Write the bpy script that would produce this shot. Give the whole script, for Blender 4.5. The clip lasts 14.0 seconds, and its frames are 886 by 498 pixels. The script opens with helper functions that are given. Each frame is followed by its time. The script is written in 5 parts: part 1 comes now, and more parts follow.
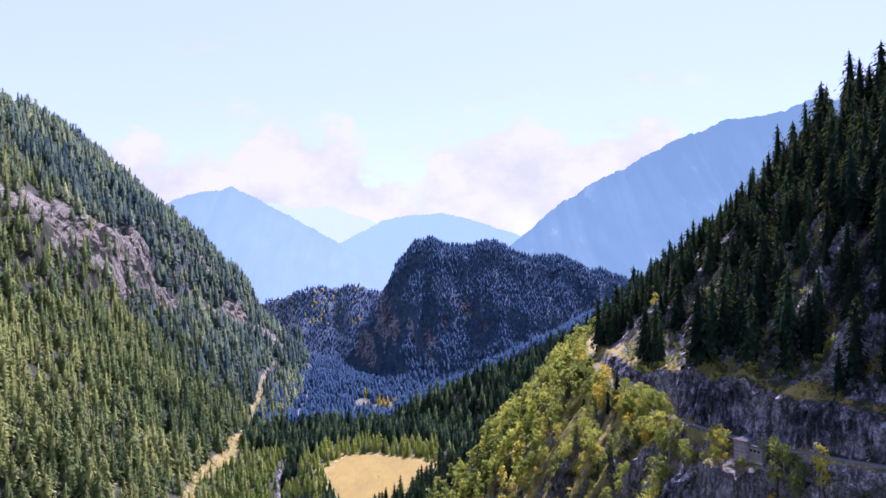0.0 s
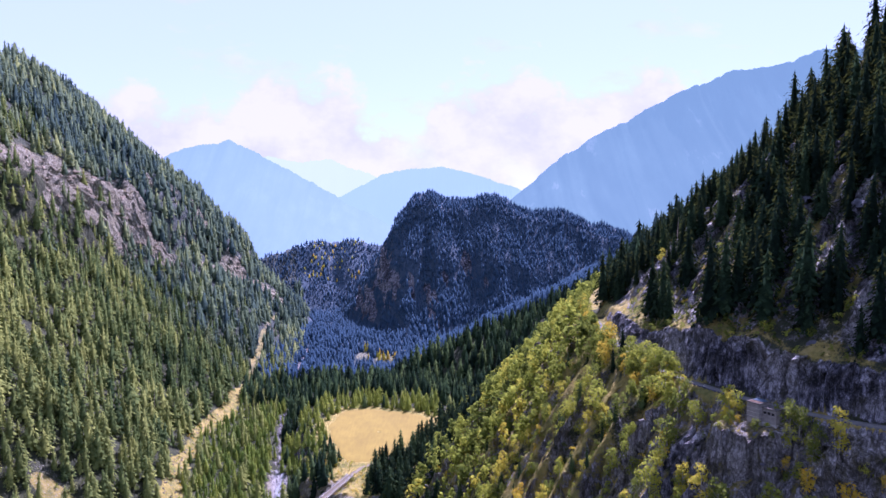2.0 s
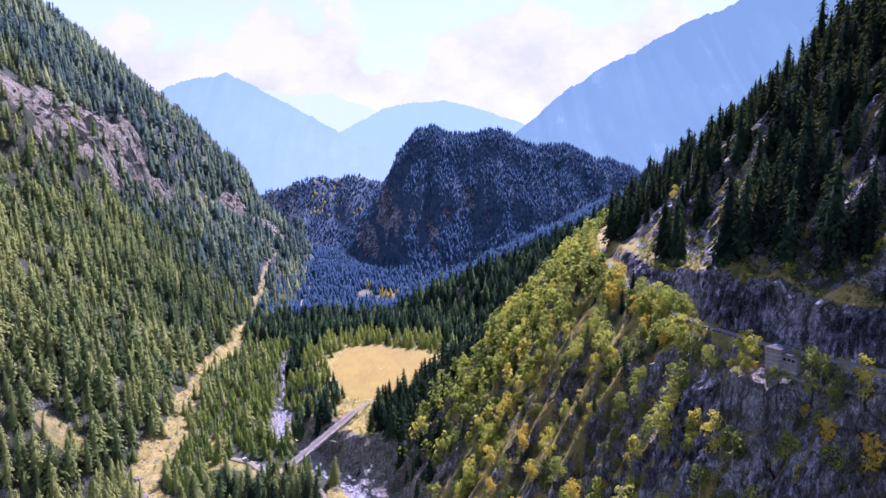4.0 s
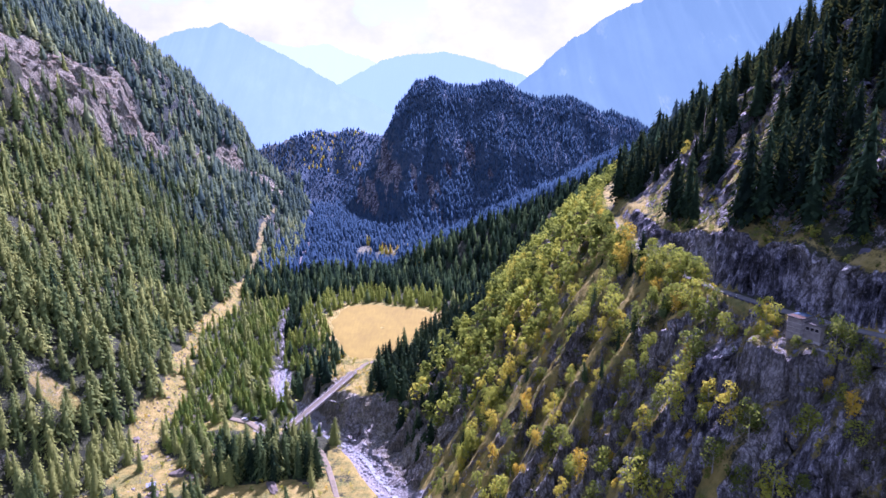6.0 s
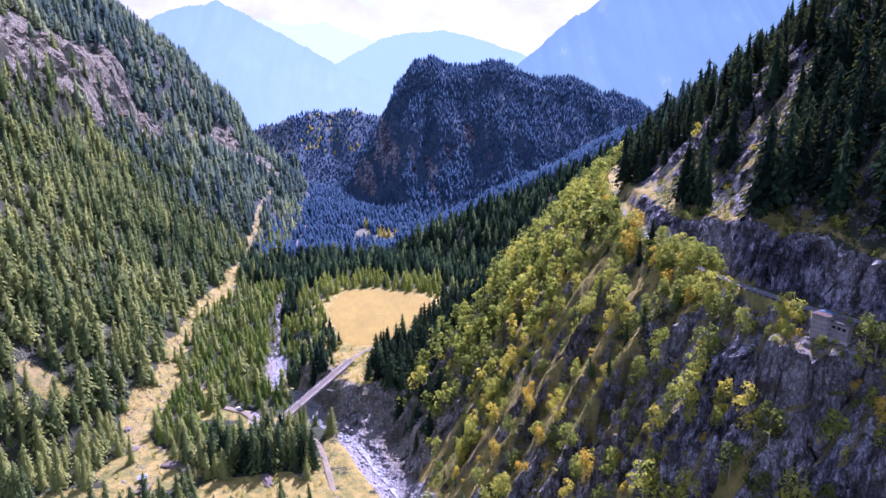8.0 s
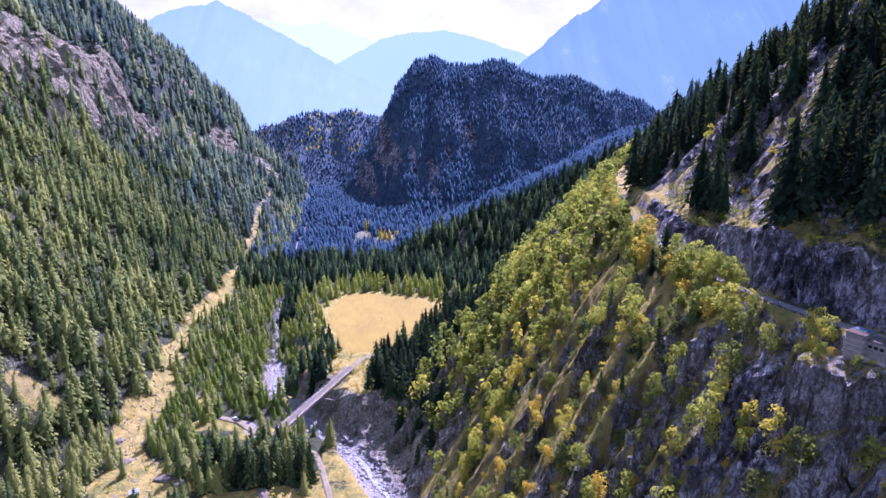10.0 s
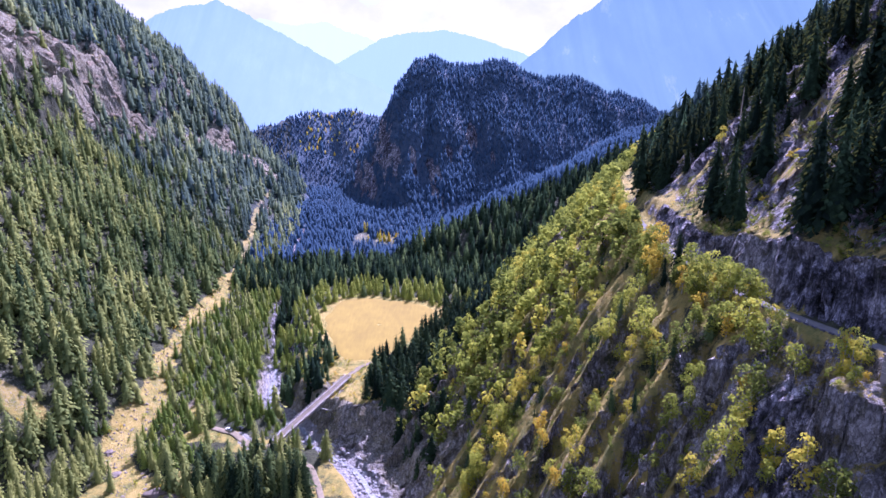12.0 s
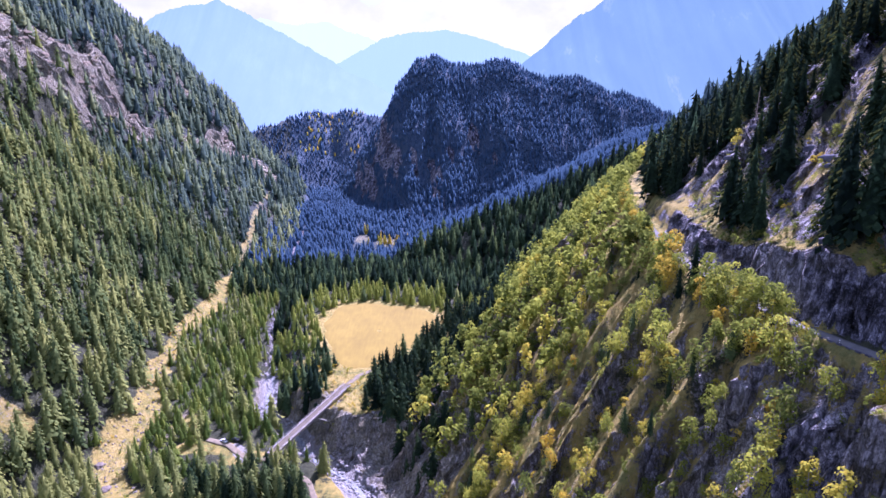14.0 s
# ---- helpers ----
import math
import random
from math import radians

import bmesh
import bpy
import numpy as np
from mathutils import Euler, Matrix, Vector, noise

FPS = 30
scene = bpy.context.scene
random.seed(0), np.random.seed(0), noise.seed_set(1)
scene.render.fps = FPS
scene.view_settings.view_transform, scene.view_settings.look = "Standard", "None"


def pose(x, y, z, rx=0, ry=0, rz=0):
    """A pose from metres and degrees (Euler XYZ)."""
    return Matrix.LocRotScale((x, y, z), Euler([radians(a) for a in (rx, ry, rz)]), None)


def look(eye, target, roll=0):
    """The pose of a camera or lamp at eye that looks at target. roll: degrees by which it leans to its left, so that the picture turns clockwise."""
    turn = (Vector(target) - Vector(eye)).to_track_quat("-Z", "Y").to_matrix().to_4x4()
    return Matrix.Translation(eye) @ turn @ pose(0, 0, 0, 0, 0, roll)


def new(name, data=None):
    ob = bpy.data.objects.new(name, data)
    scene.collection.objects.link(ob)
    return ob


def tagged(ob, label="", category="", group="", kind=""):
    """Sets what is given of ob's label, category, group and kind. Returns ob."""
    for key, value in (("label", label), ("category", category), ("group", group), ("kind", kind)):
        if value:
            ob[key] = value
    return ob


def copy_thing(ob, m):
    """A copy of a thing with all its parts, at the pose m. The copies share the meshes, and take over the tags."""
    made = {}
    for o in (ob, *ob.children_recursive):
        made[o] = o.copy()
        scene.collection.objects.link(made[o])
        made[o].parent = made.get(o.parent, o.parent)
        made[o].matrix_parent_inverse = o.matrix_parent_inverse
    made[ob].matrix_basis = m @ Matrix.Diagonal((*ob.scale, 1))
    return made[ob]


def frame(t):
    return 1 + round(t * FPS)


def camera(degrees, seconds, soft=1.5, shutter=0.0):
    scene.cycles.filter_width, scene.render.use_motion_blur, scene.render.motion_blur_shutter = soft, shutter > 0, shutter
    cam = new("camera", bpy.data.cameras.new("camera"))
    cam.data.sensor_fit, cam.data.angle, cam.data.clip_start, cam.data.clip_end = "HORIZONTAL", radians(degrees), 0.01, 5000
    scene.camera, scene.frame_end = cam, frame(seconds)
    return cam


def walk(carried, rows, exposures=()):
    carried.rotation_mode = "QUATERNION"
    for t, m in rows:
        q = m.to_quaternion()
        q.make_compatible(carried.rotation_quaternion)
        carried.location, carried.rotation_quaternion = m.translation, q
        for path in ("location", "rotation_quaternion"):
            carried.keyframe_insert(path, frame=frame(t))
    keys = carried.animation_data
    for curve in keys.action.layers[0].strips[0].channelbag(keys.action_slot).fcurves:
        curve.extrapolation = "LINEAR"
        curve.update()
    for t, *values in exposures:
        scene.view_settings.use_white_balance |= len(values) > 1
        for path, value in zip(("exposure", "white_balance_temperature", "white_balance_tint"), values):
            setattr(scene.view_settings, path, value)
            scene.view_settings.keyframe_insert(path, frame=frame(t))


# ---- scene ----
cam = camera(68.8, 14.0)

PATH = [
    (0.0, 0.00, -2.80, 200.00, 0, 0.85, 0),
    (0.5, 0.00, 0.00, 200.00, 0, 0, 0),
    (1.0, -0.08, 2.80, 200.00, 0, -1.1, 0),
    (1.5, -0.24, 5.60, 199.92, 0, -2.2, 0),
    (2.0, -0.24, 8.56, 199.92, 0, -3.2, 0),
    (2.5, -0.32, 11.52, 199.92, 0, -4.3, 0),
    (3.0, -0.56, 14.32, 199.92, 0.1, -5.85, 0),
    (5.5, -1.20, 28.88, 200.16, 0.2, -12.2, 0.1),
    (6.0, -1.36, 31.84, 200.16, 0.2, -12.9, 0.1),
    (6.5, -1.44, 34.80, 200.16, 0.2, -13.5, 0.1),
    (7.0, -1.60, 37.76, 200.16, 0.1, -14.1, 0.1),
    (7.5, -1.60, 40.88, 200.24, 0.1, -14.6, 0.1),
    (8.0, -1.76, 43.84, 200.24, 0.1, -14.6, 0),
    (10.5, -2.40, 58.72, 200.16, 0.2, -14.6, 0.1),
    (11.0, -2.48, 61.84, 200.16, 0.2, -14.6, 0),
    (11.5, -2.56, 64.88, 200.16, 0.2, -14.6, 0),
    (12.0, -2.64, 67.92, 200.16, 0.2, -14.6, 0),
    (12.5, -2.80, 70.88, 200.16, 0.2, -14.6, 0),
    (13.0, -2.88, 73.92, 200.24, 0.3, -14.6, 0),
    (13.5, -2.96, 76.96, 200.24, 0.3, -14.6, 0),
    (14.0, -3.12, 79.92, 200.24, 0.3, -14.6, 0),
]
walk(cam, [(t, pose(x, y, z, 90 + p, r, w)) for t, x, y, z, w, p, r in PATH], [(0.0, 1.34, 5250, 54), (3.0, 1.37, 5220, 55), (6.0, 1.50, 5120, 59), (14.0, 1.54, 5100, 59)])

# ---- light and sky ----
SUN_AZ, SUN_EL = 21.0, 50.0     # degrees to the right of +y, and above the horizon


def build_world():
    world = bpy.data.worlds.new("mountain_sky")
    scene.world = world
    world.use_nodes = True
    nt = world.node_tree
    nt.nodes.clear()
    N, L = nt.nodes.new, nt.links.new
    out = N("ShaderNodeOutputWorld")
    sky = N("ShaderNodeTexSky")
    sky.sky_type, sky.sun_disc = "NISHITA", False
    sky.sun_elevation, sky.sun_rotation = radians(SUN_EL), radians(SUN_AZ)
    sky.altitude, sky.air_density, sky.dust_density, sky.ozone_density = 1200, 1.0, 0.5, 1.0
    bg = N("ShaderNodeBackground")
    bg.inputs[1].default_value = 0.11
    # thin high haze evens the blue out
    L(mix_node(nt, 0.78, sky.outputs[0], (2.52, 3.10, 3.12)), bg.inputs[0])
    # clouds: a cumulus bank over the horizon whose tops follow the heading, and thin veils above it
    co = N("ShaderNodeTexCoord")
    sep = N("ShaderNodeSeparateXYZ")
    L(co.outputs["Generated"], sep.inputs[0])
    ahead = math_node(nt, "MAXIMUM", sep.outputs[1], 0.12)
    side, rise = math_node(nt, "DIVIDE", sep.outputs[0], ahead), math_node(nt, "DIVIDE", sep.outputs[2], ahead)
    vec = N("ShaderNodeCombineXYZ")
    L(side, vec.inputs[0])
    L(math_node(nt, "MULTIPLY", rise, 1.35), vec.inputs[1])
    puff, soft, veil = noise_node(nt, 9.0, 8, 0.60, vec.outputs[0]), noise_node(nt, 3.1, 3, 0.5, vec.outputs[0]), noise_node(nt, 5.5, 7, 0.62, vec.outputs[0], (0.75, 1.5, 1.0))
    tops = ramp_node(nt, [(p, (h, h, h)) for p, h in ((0.0, 0.18), (0.20, 0.20), (0.27, 0.185), (0.30, 0.165), (0.335, 0.225), (0.40, 0.215), (0.44, 0.155), (0.475, 0.135), (0.50, 0.20), (0.56, 0.225), (0.62, 0.195), (0.70, 0.235), (0.745, 0.14), (0.80, 0.12), (1.0, 0.20))])
    tops.color_ramp.interpolation = "EASE"
    L(math_node(nt, "ADD", math_node(nt, "MULTIPLY", side, 0.6), 0.5), tops.inputs[0])
    over = math_node(nt, "SUBTRACT", tops.outputs[0], rise)
    bulge = math_node(nt, "MULTIPLY", math_node(nt, "SUBTRACT", puff.outputs["Fac"], 0.5), 0.30)
    m1 = math_node(nt, "MULTIPLY", math_node(nt, "ADD", over, bulge), 30.0, clamp=True)
    gap = math_node(nt, "MULTIPLY", math_node(nt, "SUBTRACT", soft.outputs["Fac"], 0.22), 5.0, clamp=True)
    m1 = math_node(nt, "MULTIPLY", m1, gap)
    hi = N("ShaderNodeMapRange")
    hi.inputs[1].default_value, hi.inputs[2].default_value, hi.inputs[3].default_value, hi.inputs[4].default_value = 0.10, 0.32, 0.47, 0.60
    L(rise, hi.inputs[0])
    m2 = math_node(nt, "MULTIPLY", math_node(nt, "SUBTRACT", veil.outputs["Fac"], hi.outputs[0]), 6.0, clamp=True)
    mask = math_node(nt, "MAXIMUM", math_node(nt, "MULTIPLY", m1, 0.88), math_node(nt, "MULTIPLY", m2, 0.75))
    tone = ramp_node(nt, [(0.36, (0.78, 0.81, 0.86)), (0.56, (0.97, 0.99, 0.97))])
    L(puff.outputs["Fac"], tone.inputs[0])
    cl = N("ShaderNodeBackground")
    cl.inputs[1].default_value = 0.385
    L(tone.outputs[0], cl.inputs[0])
    mix = N("ShaderNodeMixShader")
    L(mask, mix.inputs[0])
    L(bg.outputs[0], mix.inputs[1])
    L(cl.outputs[0], mix.inputs[2])
    L(mix.outputs[0], out.inputs[0])


_sun = bpy.data.lights.new("sun", "SUN")
_sun.energy, _sun.angle, _sun.color = 5.0, radians(0.6), (1.0, 0.94, 0.86)
_a, _e = radians(SUN_AZ), radians(SUN_EL)
sun = new("sun", _sun)
sun.matrix_world = look((300 + 600 * math.sin(_a) * math.cos(_e), 300 + 600 * math.cos(_a) * math.cos(_e), 600 * math.sin(_e) + 300), (300, 300, 300))

# ---- small tools ----
_perm = np.random.default_rng(3).permutation(512)
_grad = np.random.default_rng(4).uniform(-1, 1, 512)


def vnoise(x, y, seed=0):
    """Smooth value noise in -1..1."""
    x, y = np.asarray(x, float), np.asarray(y, float)
    xi, yi = np.floor(x).astype(int), np.floor(y).astype(int)
    fx, fy = x - xi, y - yi
    fx, fy = fx * fx * (3 - 2 * fx), fy * fy * (3 - 2 * fy)

    def at(i, j):
        return _grad[(_perm[(i + seed * 37) % 512] + j * 7 + _perm[(j + seed * 11) % 512]) % 512]
    a, b, c, d = at(xi, yi), at(xi + 1, yi), at(xi, yi + 1), at(xi + 1, yi + 1)
    return (a * (1 - fx) + b * fx) * (1 - fy) + (c * (1 - fx) + d * fx) * fy


def fbm(x, y, octaves=4, seed=0, gain=0.5):
    total, amp = 0.0, 1.0
    for o in range(octaves):
        total = total + amp * vnoise(x * 2 ** o + 17.3 * o, y * 2 ** o - 9.1 * o, seed + o)
        amp *= gain
    return total


def step(a, b, v):
    t = np.clip((np.asarray(v, float) - a) / (b - a), 0, 1)
    return t * t * (3 - 2 * t)


def smax(a, b, k):
    h = np.clip(0.5 + 0.5 * (a - b) / k, 0, 1)
    return b + (a - b) * h + k * h * (1 - h)


def smin(a, b, k):
    return -smax(-a, -b, k)


def tri_mesh(name, verts, tris, tint=None, smooth=False):
    me = bpy.data.meshes.new(name)
    verts, tris = np.ascontiguousarray(verts, np.float32), np.ascontiguousarray(tris, np.int32)
    me.vertices.add(len(verts))
    me.vertices.foreach_set("co", verts.ravel())
    k = tris.shape[1]
    me.loops.add(tris.size)
    me.loops.foreach_set("vertex_index", tris.ravel())
    me.polygons.add(len(tris))
    me.polygons.foreach_set("loop_start", np.arange(0, tris.size, k, dtype=np.int32))
    if tint is not None:
        me.attributes.new("tint", "FLOAT", "POINT").data.foreach_set("value", np.ascontiguousarray(tint, np.float32))
    me.update(calc_edges=True)
    if smooth:
        me.polygons.foreach_set("use_smooth", np.ones(len(tris), bool))
    return me


def curve_of(keys, values, soft=24):
    """A smoothed function through a few (key, value) pairs."""
    grid = np.arange(-700, 5200, 2.0)
    v = np.interp(grid, keys, values)
    ker = np.hanning(soft + 1)
    pad = np.pad(v, soft // 2, mode="edge")
    v = np.convolve(pad, ker / ker.sum(), mode="valid")
    return lambda y: np.interp(y, grid, v)


# ---- materials ----
def material(name):
    m = bpy.data.materials.new(name)
    m.use_nodes = True
    nt = m.node_tree
    return m, nt, nt.nodes["Principled BSDF"], nt.nodes["Material Output"]


def ramp_node(nt, stops):
    r = nt.nodes.new("ShaderNodeValToRGB")
    while len(r.color_ramp.elements) < len(stops):
        r.color_ramp.elements.new(0.5)
    for e, (p, c) in zip(r.color_ramp.elements, stops):
        e.position, e.color = p, (*c, 1)
    return r


def noise_node(nt, scale, detail=5, rough=0.55, vec=None, stretch=None):
    n = nt.nodes.new("ShaderNodeTexNoise")
    n.inputs["Scale"].default_value, n.inputs["Detail"].default_value, n.inputs["Roughness"].default_value = scale, detail, rough
    if vec is None:
        vec = nt.nodes.new("ShaderNodeTexCoord").outputs["Object"]
    if stretch:
        mp = nt.nodes.new("ShaderNodeMapping")
        mp.inputs["Scale"].default_value = stretch
        nt.links.new(vec, mp.inputs[0])
        vec = mp.outputs[0]
    nt.links.new(vec, n.inputs["Vector"])
    return n


def mix_node(nt, fac, a, b, blend="MIX"):
    m = nt.nodes.new("ShaderNodeMix")
    m.data_type, m.blend_type = "RGBA", blend
    for s, v in ((m.inputs[0], fac), (m.inputs[6], a), (m.inputs[7], b)):
        if hasattr(v, "is_output"):
            nt.links.new(v, s)
        elif isinstance(v, tuple):
            s.default_value = (*v, 1)
        else:
            s.default_value = v
    return m.outputs[2]


def math_node(nt, op, a, b=0.0, clamp=False):
    m = nt.nodes.new("ShaderNodeMath")
    m.operation, m.use_clamp = op, clamp
    for s, v in ((m.inputs[0], a), (m.inputs[1], b)):
        if hasattr(v, "is_output"):
            nt.links.new(v, s)
        else:
            s.default_value = v
    return m.outputs[0]


def attr(nt, name):
    a = nt.nodes.new("ShaderNodeAttribute")
    a.attribute_name = name
    return a.outputs["Fac"]


def bump(nt, bsdf, height, strength=0.5, dist=0.3):
    b = nt.nodes.new("ShaderNodeBump")
    b.inputs["Strength"].default_value, b.inputs["Distance"].default_value = strength, dist
    nt.links.new(height, b.inputs["Height"])
    nt.links.new(b.outputs[0], bsdf.inputs["Normal"])


def plain(name, colour, rough=0.8, metal=0.0, scale=1.5, spread=0.35, relief=0.0):
    """A painted, cast or cut surface with stains at two scales."""
    m, nt, b, _ = material(name)
    big, fine = noise_node(nt, scale, 5), noise_node(nt, scale * 9, 4)
    c = ramp_node(nt, [(0.3, tuple(v * (1 - spread) for v in colour)), (0.7, tuple(min(1, v * (1 + spread)) for v in colour))])
    nt.links.new(big.outputs["Fac"], c.inputs[0])
    c2 = mix_node(nt, math_node(nt, "MULTIPLY", fine.outputs["Fac"], 0.5), c.outputs[0], tuple(v * 0.6 for v in colour))
    nt.links.new(c2, b.inputs["Base Color"])
    b.inputs["Roughness"].default_value, b.inputs["Metallic"].default_value = rough, metal
    b.inputs["Specular IOR Level"].default_value = 0.5 if rough < 0.6 else 0.15
    if relief:
        bump(nt, b, fine.outputs["Fac"], 0.6, relief)
    return m


def foliage(name, stops, through_light=0.3, clump=1.3, speckle=1.0, glow_through=0.5, single=0.34, rounded=0.85):
    """Leaves or needles: colour by tree (tint) and by clump (island), with light through the blades."""
    m, nt, b, out = material(name)
    geo = nt.nodes.new("ShaderNodeNewGeometry")
    t = math_node(nt, "ADD", attr(nt, "tint"), math_node(nt, "MULTIPLY", math_node(nt, "SUBTRACT", geo.outputs["Random Per Island"], 0.5), single))
    sprays = noise_node(nt, clump, 4, 0.7, geo.outputs["Position"])
    t = math_node(nt, "ADD", t, math_node(nt, "MULTIPLY", math_node(nt, "SUBTRACT", sprays.outputs["Fac"], 0.5), speckle), clamp=True)
    r = ramp_node(nt, stops)
    nt.links.new(t, r.inputs[0])
    nt.links.new(r.outputs[0], b.inputs["Base Color"])
    b.inputs["Roughness"].default_value = 0.9
    b.inputs["Specular IOR Level"].default_value = 0.0
    tr = nt.nodes.new("ShaderNodeBsdfTranslucent")
    nt.links.new(mix_node(nt, glow_through, r.outputs[0], (0.32, 0.36, 0.06), "MIX"), tr.inputs[0])
    ms = nt.nodes.new("ShaderNodeMixShader")
    ms.inputs[0].default_value = through_light
    nt.links.new(b.outputs[0], ms.inputs[1])
    nt.links.new(tr.outputs[0], ms.inputs[2])
    # needles and leaves stand every way: the light follows the crown's round form more than the single blade
    to_world = nt.nodes.new("ShaderNodeVectorTransform")
    to_world.vector_type, to_world.convert_from, to_world.convert_to = "NORMAL", "OBJECT", "WORLD"
    soft = nt.nodes.new("ShaderNodeAttribute")
    soft.attribute_name = "crown_normal"
    nt.links.new(soft.outputs["Vector"], to_world.inputs[0])
    add = nt.nodes.new("ShaderNodeVectorMath")
    add.operation = "MULTIPLY_ADD"
    add.inputs[1].default_value = (rounded, rounded, rounded)
    nt.links.new(to_world.outputs[0], add.inputs[0])
    nt.links.new(geo.outputs["Normal"], add.inputs[2])
    unit = nt.nodes.new("ShaderNodeVectorMath")
    unit.operation = "NORMALIZE"
    nt.links.new(add.outputs[0], unit.inputs[0])
    nt.links.new(unit.outputs[0], b.inputs["Normal"])
    nt.links.new(ms.outputs[0], out.inputs[0])
    return m


# the near-black first stop serves the crowns that are coloured as if in shade
SPRUCE = [(0.0, (0.007, 0.014, 0.011)), (0.25, (0.025, 0.048, 0.024)), (0.6, (0.097, 0.136, 0.046)), (1.0, (0.245, 0.265, 0.074))]
# needle blues with the air's haze mixed into the base colour
HAZE_SPRUCE = [(0.0, (0.033, 0.062, 0.100)), (0.6, (0.040, 0.072, 0.114)), (1.0, (0.054, 0.090, 0.122))]
# slope needles greyed and blued in place of haze
HAZE_SLOPE_SPRUCE = [(0.0, (0.024, 0.044, 0.050)), (0.25, (0.042, 0.070, 0.066)), (0.6, (0.098, 0.136, 0.082)), (1.0, (0.200, 0.225, 0.088))]
LARCH = [(0.0, (0.050, 0.098, 0.026)), (0.5, (0.150, 0.225, 0.050)), (1.0, (0.320, 0.360, 0.070))]
LEAVES = [(0.0, (0.022, 0.042, 0.016)), (0.28, (0.125, 0.162, 0.034)), (0.52, (0.350, 0.380, 0.055)), (0.76, (0.560, 0.450, 0.055)), (1.0, (0.620, 0.370, 0.035))]
mat_spruce = foliage("spruce_needles", SPRUCE, 0.18, 1.1, 0.65, 0.25, 0.22)
mat_leaf = foliage("birch_and_alder_leaves", LEAVES, 0.50, 0.7, 0.55, 0.5, 0.16)
mat_larch = foliage("larch_and_young_spruce", LARCH, 0.48, 1.1, 0.8)
mat_far_forest = foliage("haze_tinted_spruce", HAZE_SPRUCE, 0.04, 0.12, 0.35, 0.1, 0.12, 4.0)
mat_distant_slope = foliage("haze_tinted_slope_spruce", HAZE_SLOPE_SPRUCE, 0.14, 0.8, 0.7, 0.35, 0.3, 1.3)
mat_bark = plain("spruce_bark", (0.10, 0.075, 0.055), 0.9, scale=3)
mat_birch_bark = plain("birch_bark", (0.34, 0.32, 0.28), 0.8, scale=3)


def ground_material(name):
    """Rock, dry grass and forest floor, mixed by the land cover stored on the sheet and by fine noise; far ground is
    blued for haze.
    """
    m, nt, b, _ = material(name)
    co = nt.nodes.new("ShaderNodeTexCoord").outputs["Object"]
    big, mid, fine = noise_node(nt, 0.035, 6, 0.6, co), noise_node(nt, 0.22, 6, 0.65, co), noise_node(nt, 1.4, 5, 0.65, co)
    strata = noise_node(nt, 0.62, 9, 0.76, co, (1.0, 1.0, 0.20))
    # violet cast and near-black low stop put shade into the rock colour
    rock = ramp_node(nt, [(0.30, (0.013, 0.013, 0.017)), (0.41, (0.075, 0.074, 0.094)), (0.51, (0.225, 0.220, 0.265)), (0.61, (0.52, 0.50, 0.56))])
    tone = math_node(nt, "ADD", math_node(nt, "MULTIPLY", strata.outputs["Fac"], 0.62), math_node(nt, "ADD", math_node(nt, "MULTIPLY", mid.outputs["Fac"], 0.42), math_node(nt, "MULTIPLY", big.outputs["Fac"], 0.30)))
    nt.links.new(math_node(nt, "ADD", math_node(nt, "MULTIPLY", math_node(nt, "SUBTRACT", tone, 0.67), 1.9), 0.475), rock.inputs[0])
    rock_c = mix_node(nt, math_node(nt, "ADD", math_node(nt, "MULTIPLY", math_node(nt, "SUBTRACT", big.outputs["Fac"], 0.45), 2.0, clamp=True), attr(nt, "ochre"), clamp=True), rock.outputs[0], mix_node(nt, 0.75, rock.outputs[0], (0.37, 0.335, 0.205)))
    crack = nt.nodes.new("ShaderNodeTexVoronoi")
    crack.feature = "DISTANCE_TO_EDGE"
    crack.inputs["Scale"].default_value = 0.42
    cm = nt.nodes.new("ShaderNodeMapping")
    cm.inputs["Scale"].default_value, cm.inputs["Rotation"].default_value = (1.0, 1.0, 0.20), (0.3, 0.25, 0)
    warp = nt.nodes.new("ShaderNodeVectorMath")
    warp.inputs[1].default_value = (5.0, 5.0, 5.0)
    warp.operation = "MULTIPLY_ADD"
    nt.links.new(mid.outputs["Color"], warp.inputs[0])
    nt.links.new(co, warp.inputs[2])
    nt.links.new(warp.outputs[0], cm.inputs[0])
    nt.links.new(cm.outputs[0], crack.inputs["Vector"])
    edge = math_node(nt, "MULTIPLY", crack.outputs["Distance"], 7.0, clamp=True)
    rock_c = mix_node(nt, edge, mix_node(nt, 0.45, rock_c, (0.012, 0.012, 0.014)), rock_c)
    fine_crack = nt.nodes.new("ShaderNodeTexVoronoi")
    fine_crack.feature = "DISTANCE_TO_EDGE"
    fine_crack.inputs["Scale"].default_value = 1.25
    fm = nt.nodes.new("ShaderNodeMapping")
    fm.inputs["Scale"].default_value, fm.inputs["Rotation"].default_value = (1.0, 0.8, 0.30), (0.5, 0.35, 0.2)
    nt.links.new(warp.outputs[0], fm.inputs[0])
    nt.links.new(fm.outputs[0], fine_crack.inputs["Vector"])
    chip = math_node(nt, "MULTIPLY", fine_crack.outputs["Distance"], 6.0, clamp=True)
    rock_c = mix_node(nt, chip, mix_node(nt, 0.62, rock_c, (0.008, 0.008, 0.010)), rock_c)
    lichen = math_node(nt, "MULTIPLY", math_node(nt, "SUBTRACT", fine.outputs["Fac"], 0.56), 7.0, clamp=True)
    rock_c = mix_node(nt, math_node(nt, "MULTIPLY", lichen, 0.30), rock_c, (0.42, 0.40, 0.36))
